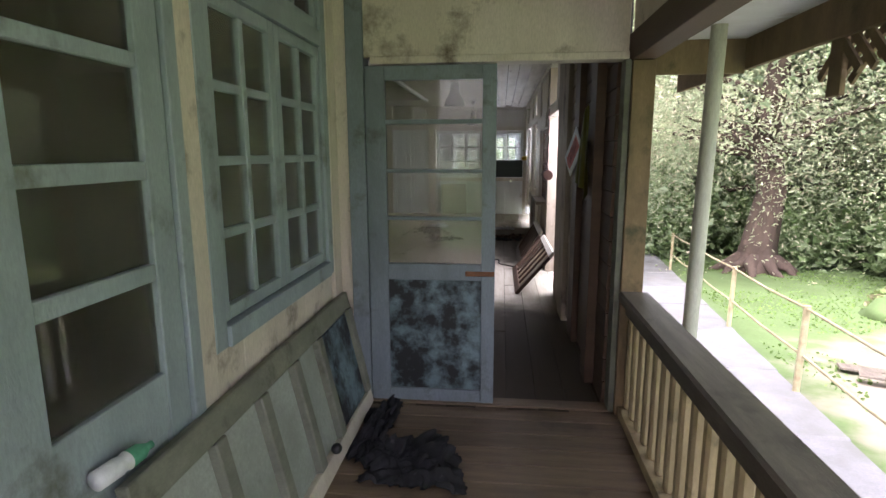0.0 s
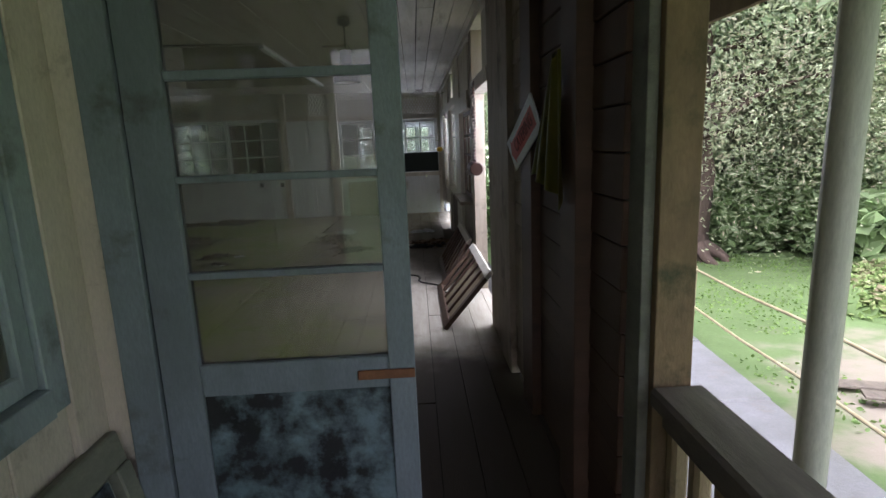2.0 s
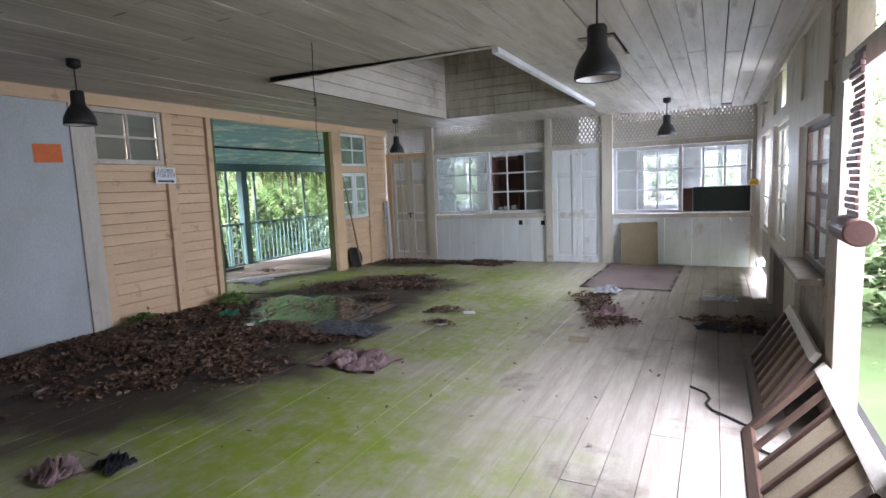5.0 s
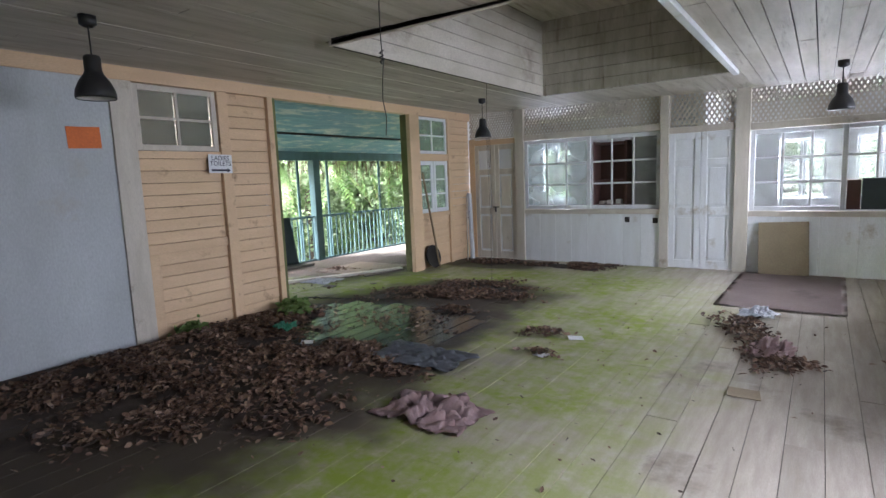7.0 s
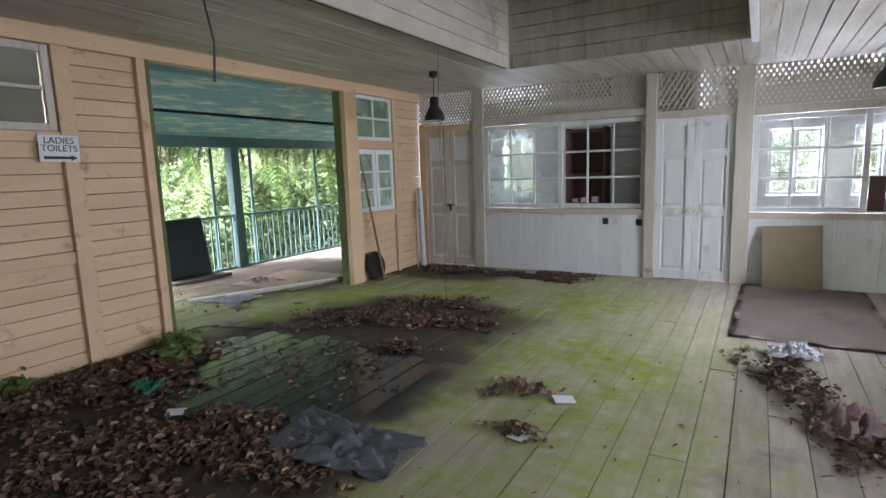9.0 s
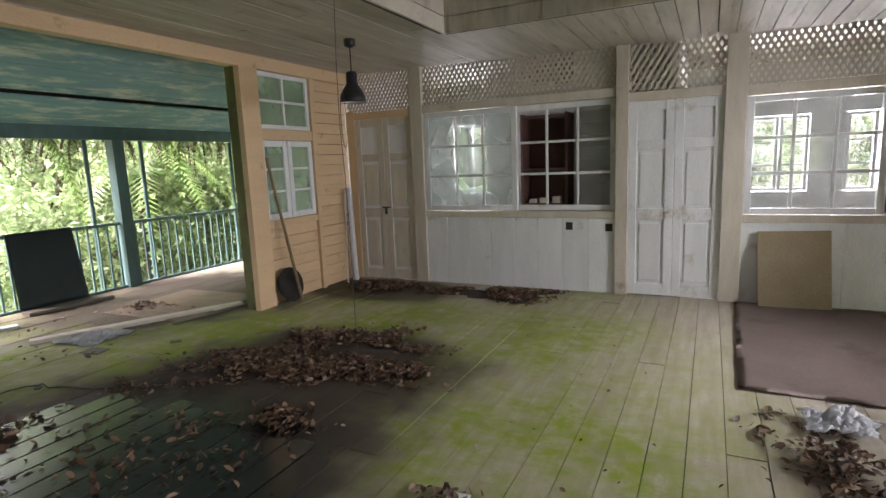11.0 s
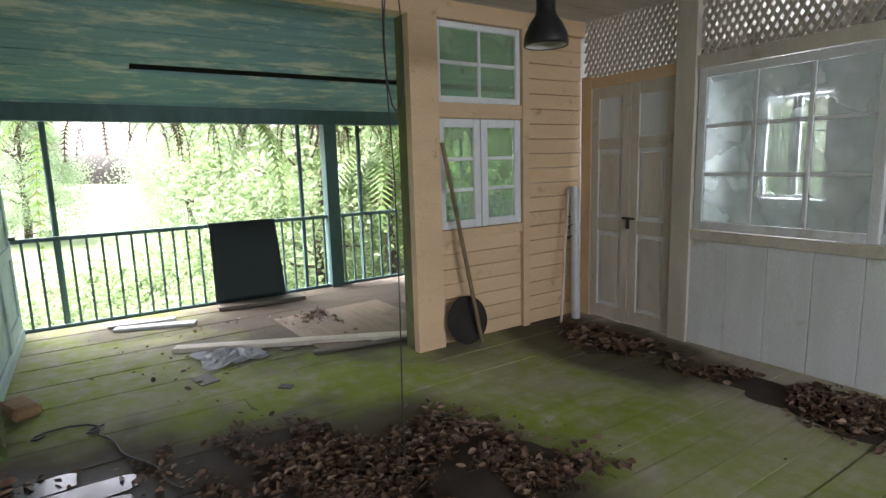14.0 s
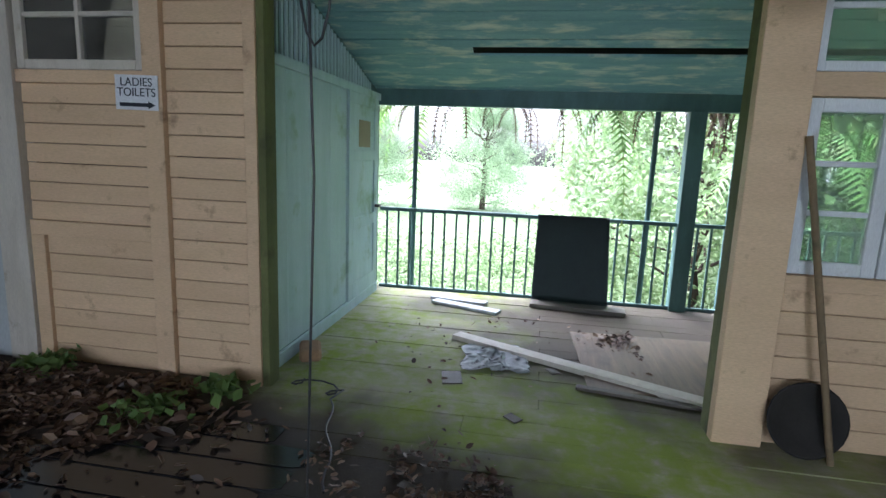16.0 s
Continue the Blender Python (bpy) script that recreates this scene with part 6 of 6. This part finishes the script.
# hanging wire with a loop
wr = empty("hanging_wire", "thin black wire hanging from the ceiling with a loop", "wire")
WX, WY = -4.13, 10.47
tube("wire", [(WX + 0.01 * math.sin(k), WY + 0.008 * math.cos(2 * k), 3.72 - k * 0.37) for k in range(11)], 0.0022, M["black"], wr)
tube("loop", [(WX + 0.01, WY + 0.03 * math.sin(k / 2.5) + 0.015, 2.05 - 0.18 * (1 - math.cos(k / 2.5))) for k in range(17)], 0.0022, M["black"], wr)
wr = empty("dangling_string", "frayed cord hanging from the ceiling boards with a knot", "cord")
tube("cord", [(-2.8 + 0.008 * math.sin(k * 1.7), 7.0 + 0.006 * math.cos(k * 2.3), 2.73 - k * 0.1) for k in range(10)], 0.003, M["black"], wr)
tube("knot", [(-2.8 + 0.012 * math.sin(k * 2.0), 7.0 + 0.012 * math.cos(k * 2.0), 2.3 - k * 0.008) for k in range(10)], 0.005, M["black"], wr)
cbl = tube("floor_cable", [(-6.6 + 0.012 * k + 0.07 * math.sin(k * 0.8), 9.25 + 0.035 * k + 0.09 * math.cos(k * 0.8), 0.012) for k in range(14)] + [(-6.36 + 0.075 * k, 9.62 + 0.028 * k + 0.02 * math.sin(k), 0.012) for k in range(13)], 0.006, M["black"])
tagged(cbl, "black cable lying in loops on the floor", "cable")
cbl = tube("floor_cable", [(-0.1 + 0.05 * k + 0.06 * math.sin(k * 1.3), 7.75 - 0.1 * k, 0.012) for k in range(11)], 0.008, M["dark"])
tagged(cbl, "dark twig-like cable lying near the doorway", "cable")

# ---- balcony things ----
def tarp(u, v):
    if v < 0.12:
        return Vector((BX + 0.06 - 0.1 * (0.12 - v) / 0.12, 10.82 + 0.74 * u, 0.95 - 0.25 * (0.12 - v)))
    t = (v - 0.12) / 0.88
    y = 10.82 + 0.74 * u + 0.06 * t * (u - 0.3)
    if t < 0.9:
        return Vector((BX + 0.07 + 0.12 * t + 0.012 * math.sin(u * 6 + t * 3), y, 0.95 - 1.0 * t))
    return Vector((BX + 0.18 + 2.2 * (t - 0.9), y, 0.05 - 0.35 * (t - 0.9)))


sheet("rubber_sheet", "dark green rubber sheet hung over the railing", "sheet", tarp, 20, 40, M["tar"], 0.012)


def plank(label, x0, y0, x1, y1, w, t, z, material, group="loose balcony planks"):
    d = math.hypot(x1 - x0, y1 - y0)
    o = piece("loose_plank", (x0 + x1) / 2 - d / 2, (x0 + x1) / 2 + d / 2, (y0 + y1) / 2 - w / 2, (y0 + y1) / 2 + w / 2, z, z + t, material, turn=(0, 0, math.degrees(math.atan2(y1 - y0, x1 - x0))))
    return tagged(o, label, "plank", group)


plank("long pale plank lying across the balcony boards", -7.75, 10.2, -6.85, 12.0, 0.12, 0.04, 0.004, M["wpost"])
plank("short blue-grey plank by the railing", -8.8, 9.8, -8.55, 10.5, 0.12, 0.03, 0.004, M["panelwhite"])
plank("short blue-grey plank on another plank", -8.95, 9.75, -8.85, 10.35, 0.1, 0.03, 0.004, M["panelwhite"])
plank("dark plank lying under the hung rubber sheet", -9.0, 10.8, -8.92, 11.75, 0.2, 0.04, 0.004, M["railtop"])
plank("dark thin plank beside the plywood", -6.95, 11.15, -6.8, 12.0, 0.06, 0.02, 0.004, M["railtop"])
pls = piece("plywood_sheet", -8.2, -6.95, 11.2, 12.4, 0.004, 0.016, M["deck"], turn=(0, 0, 3))
tagged(pls, "dirty brown plywood sheet lying on the balcony", "sheet")
bk = piece("brick_chunk", -7.15, -6.88, 9.12, 9.28, 0.004, 0.09, M["brick"], turn=(0, 0, 24), bevel=0.02)
tagged(bk, "broken brown brick by the turquoise wall", "brick")
# back room cupboard seen through missing panes
cp = empty("cupboard", "dark red-brown open cupboard behind the glass", "cupboard", at=(-3.73, 14.0, 0))
piece("side_panel", -4.02, -3.99, 13.92, 14.25, 0, 2.1, M["redwood"], cp)
piece("side_panel", -3.48, -3.45, 13.92, 14.25, 0, 2.1, M["redwood"], cp)
piece("back_panel", -3.99, -3.48, 14.23, 14.25, 0, 2.1, M["redwood"], cp)
for z in (0.3, 1.0, 1.42, 2.04):
    piece("shelf", -3.99, -3.48, 13.92, 14.23, z, z + 0.03, M["redwood"], cp)
for i, a in enumerate((-3.93, -3.8, -3.64)):
    o = piece("small_box", a, a + 0.09, 13.95, 14.05, 1.032, 1.08 + 0.015 * i, M["wpost"])
    tagged(o, "small pale box on the cupboard shelf", "box", "boxes on the shelf")
boards(B, "board", "y", 14.2, 0.05, -3.44, -2.36, 0, 2.8, 0.14, M["white"])
for a, b in ((-3.4, 0.8), (-2.95, 0.79)):
    o = piece("dark_patch", a - 0.04, a + 0.04, FY1 - 0.002, FY1 + 0.006, b - 0.07, b + 0.02, M["dark"], N, bevel=0)

# ---- veranda things ----
ldoor = empty("leaning_door", "weathered grey-green panel door leaning on its side", "door")
ang = math.atan2(-0.155, 0.71)
ldoor.matrix_basis = Matrix.Translation((-0.765, 1.98, 0.006)) @ Matrix.Rotation(ang, 4, "Y")
L = 0.73


def dpart(nm, a, c, u, v, t0, t1, mt, lab=""):
    bm = bmesh.new()
    add_box(bm, t0, t1, a, c, u, v, 0.005)
    part(nm, bm, mt, ldoor, lab)


dpart("stile", -1.0, 1.0, 0, 0.09, -0.02, 0.02, M["wpost"], "paler lower stile")
dpart("stile", -1.0, 1.0, L - 0.1, L, -0.02, 0.02, M["greygreen"])
dpart("sheet_panel", -0.95, 0.95, 0.09, L - 0.1, -0.02, -0.01, M["doorpanel"], "pale grey-green panel")
for a in (-1.0, -0.62, -0.28, 0.06, 0.38, 0.93):
    dpart("door_rail", a, a + 0.07, 0.09, L - 0.1, -0.018, 0.026, M["greygreen"])
dpart("repair_sheet", 0.46, 0.9, 0.1, L - 0.11, 0.002, 0.012, M["bluepeel"], "grey peeling repair sheet")
bm = bmesh.new()
bmesh.ops.create_icosphere(bm, subdivisions=2, radius=0.028)
for v in bm.verts:
    v.co += Vector((0.045, 0.22, 0.12))
part("knob", bm, M["black"], ldoor, "black door knob", True)
bt = empty("plastic_bottle", "crushed green and clear plastic bottle on the door edge", "bottle")
bt.matrix_basis = Matrix.Translation((-0.905, 0.98, 0.79)) @ Matrix.Rotation(radians(-90), 4, "X") @ Matrix.Rotation(radians(8), 4, "Y") @ Matrix.Scale(0.75, 4)
lathe("bottle_body", [(0.0, -0.11), (0.034, -0.105), (0.034, -0.02), (0.028, 0.0), (0.034, 0.02)], M["whiteplastic"], bt, "clear white base")
lathe("bottle_neck", [(0.034, 0.02), (0.034, 0.07), (0.014, 0.11), (0.014, 0.13), (0.0, 0.13)], M["bottle"], bt)
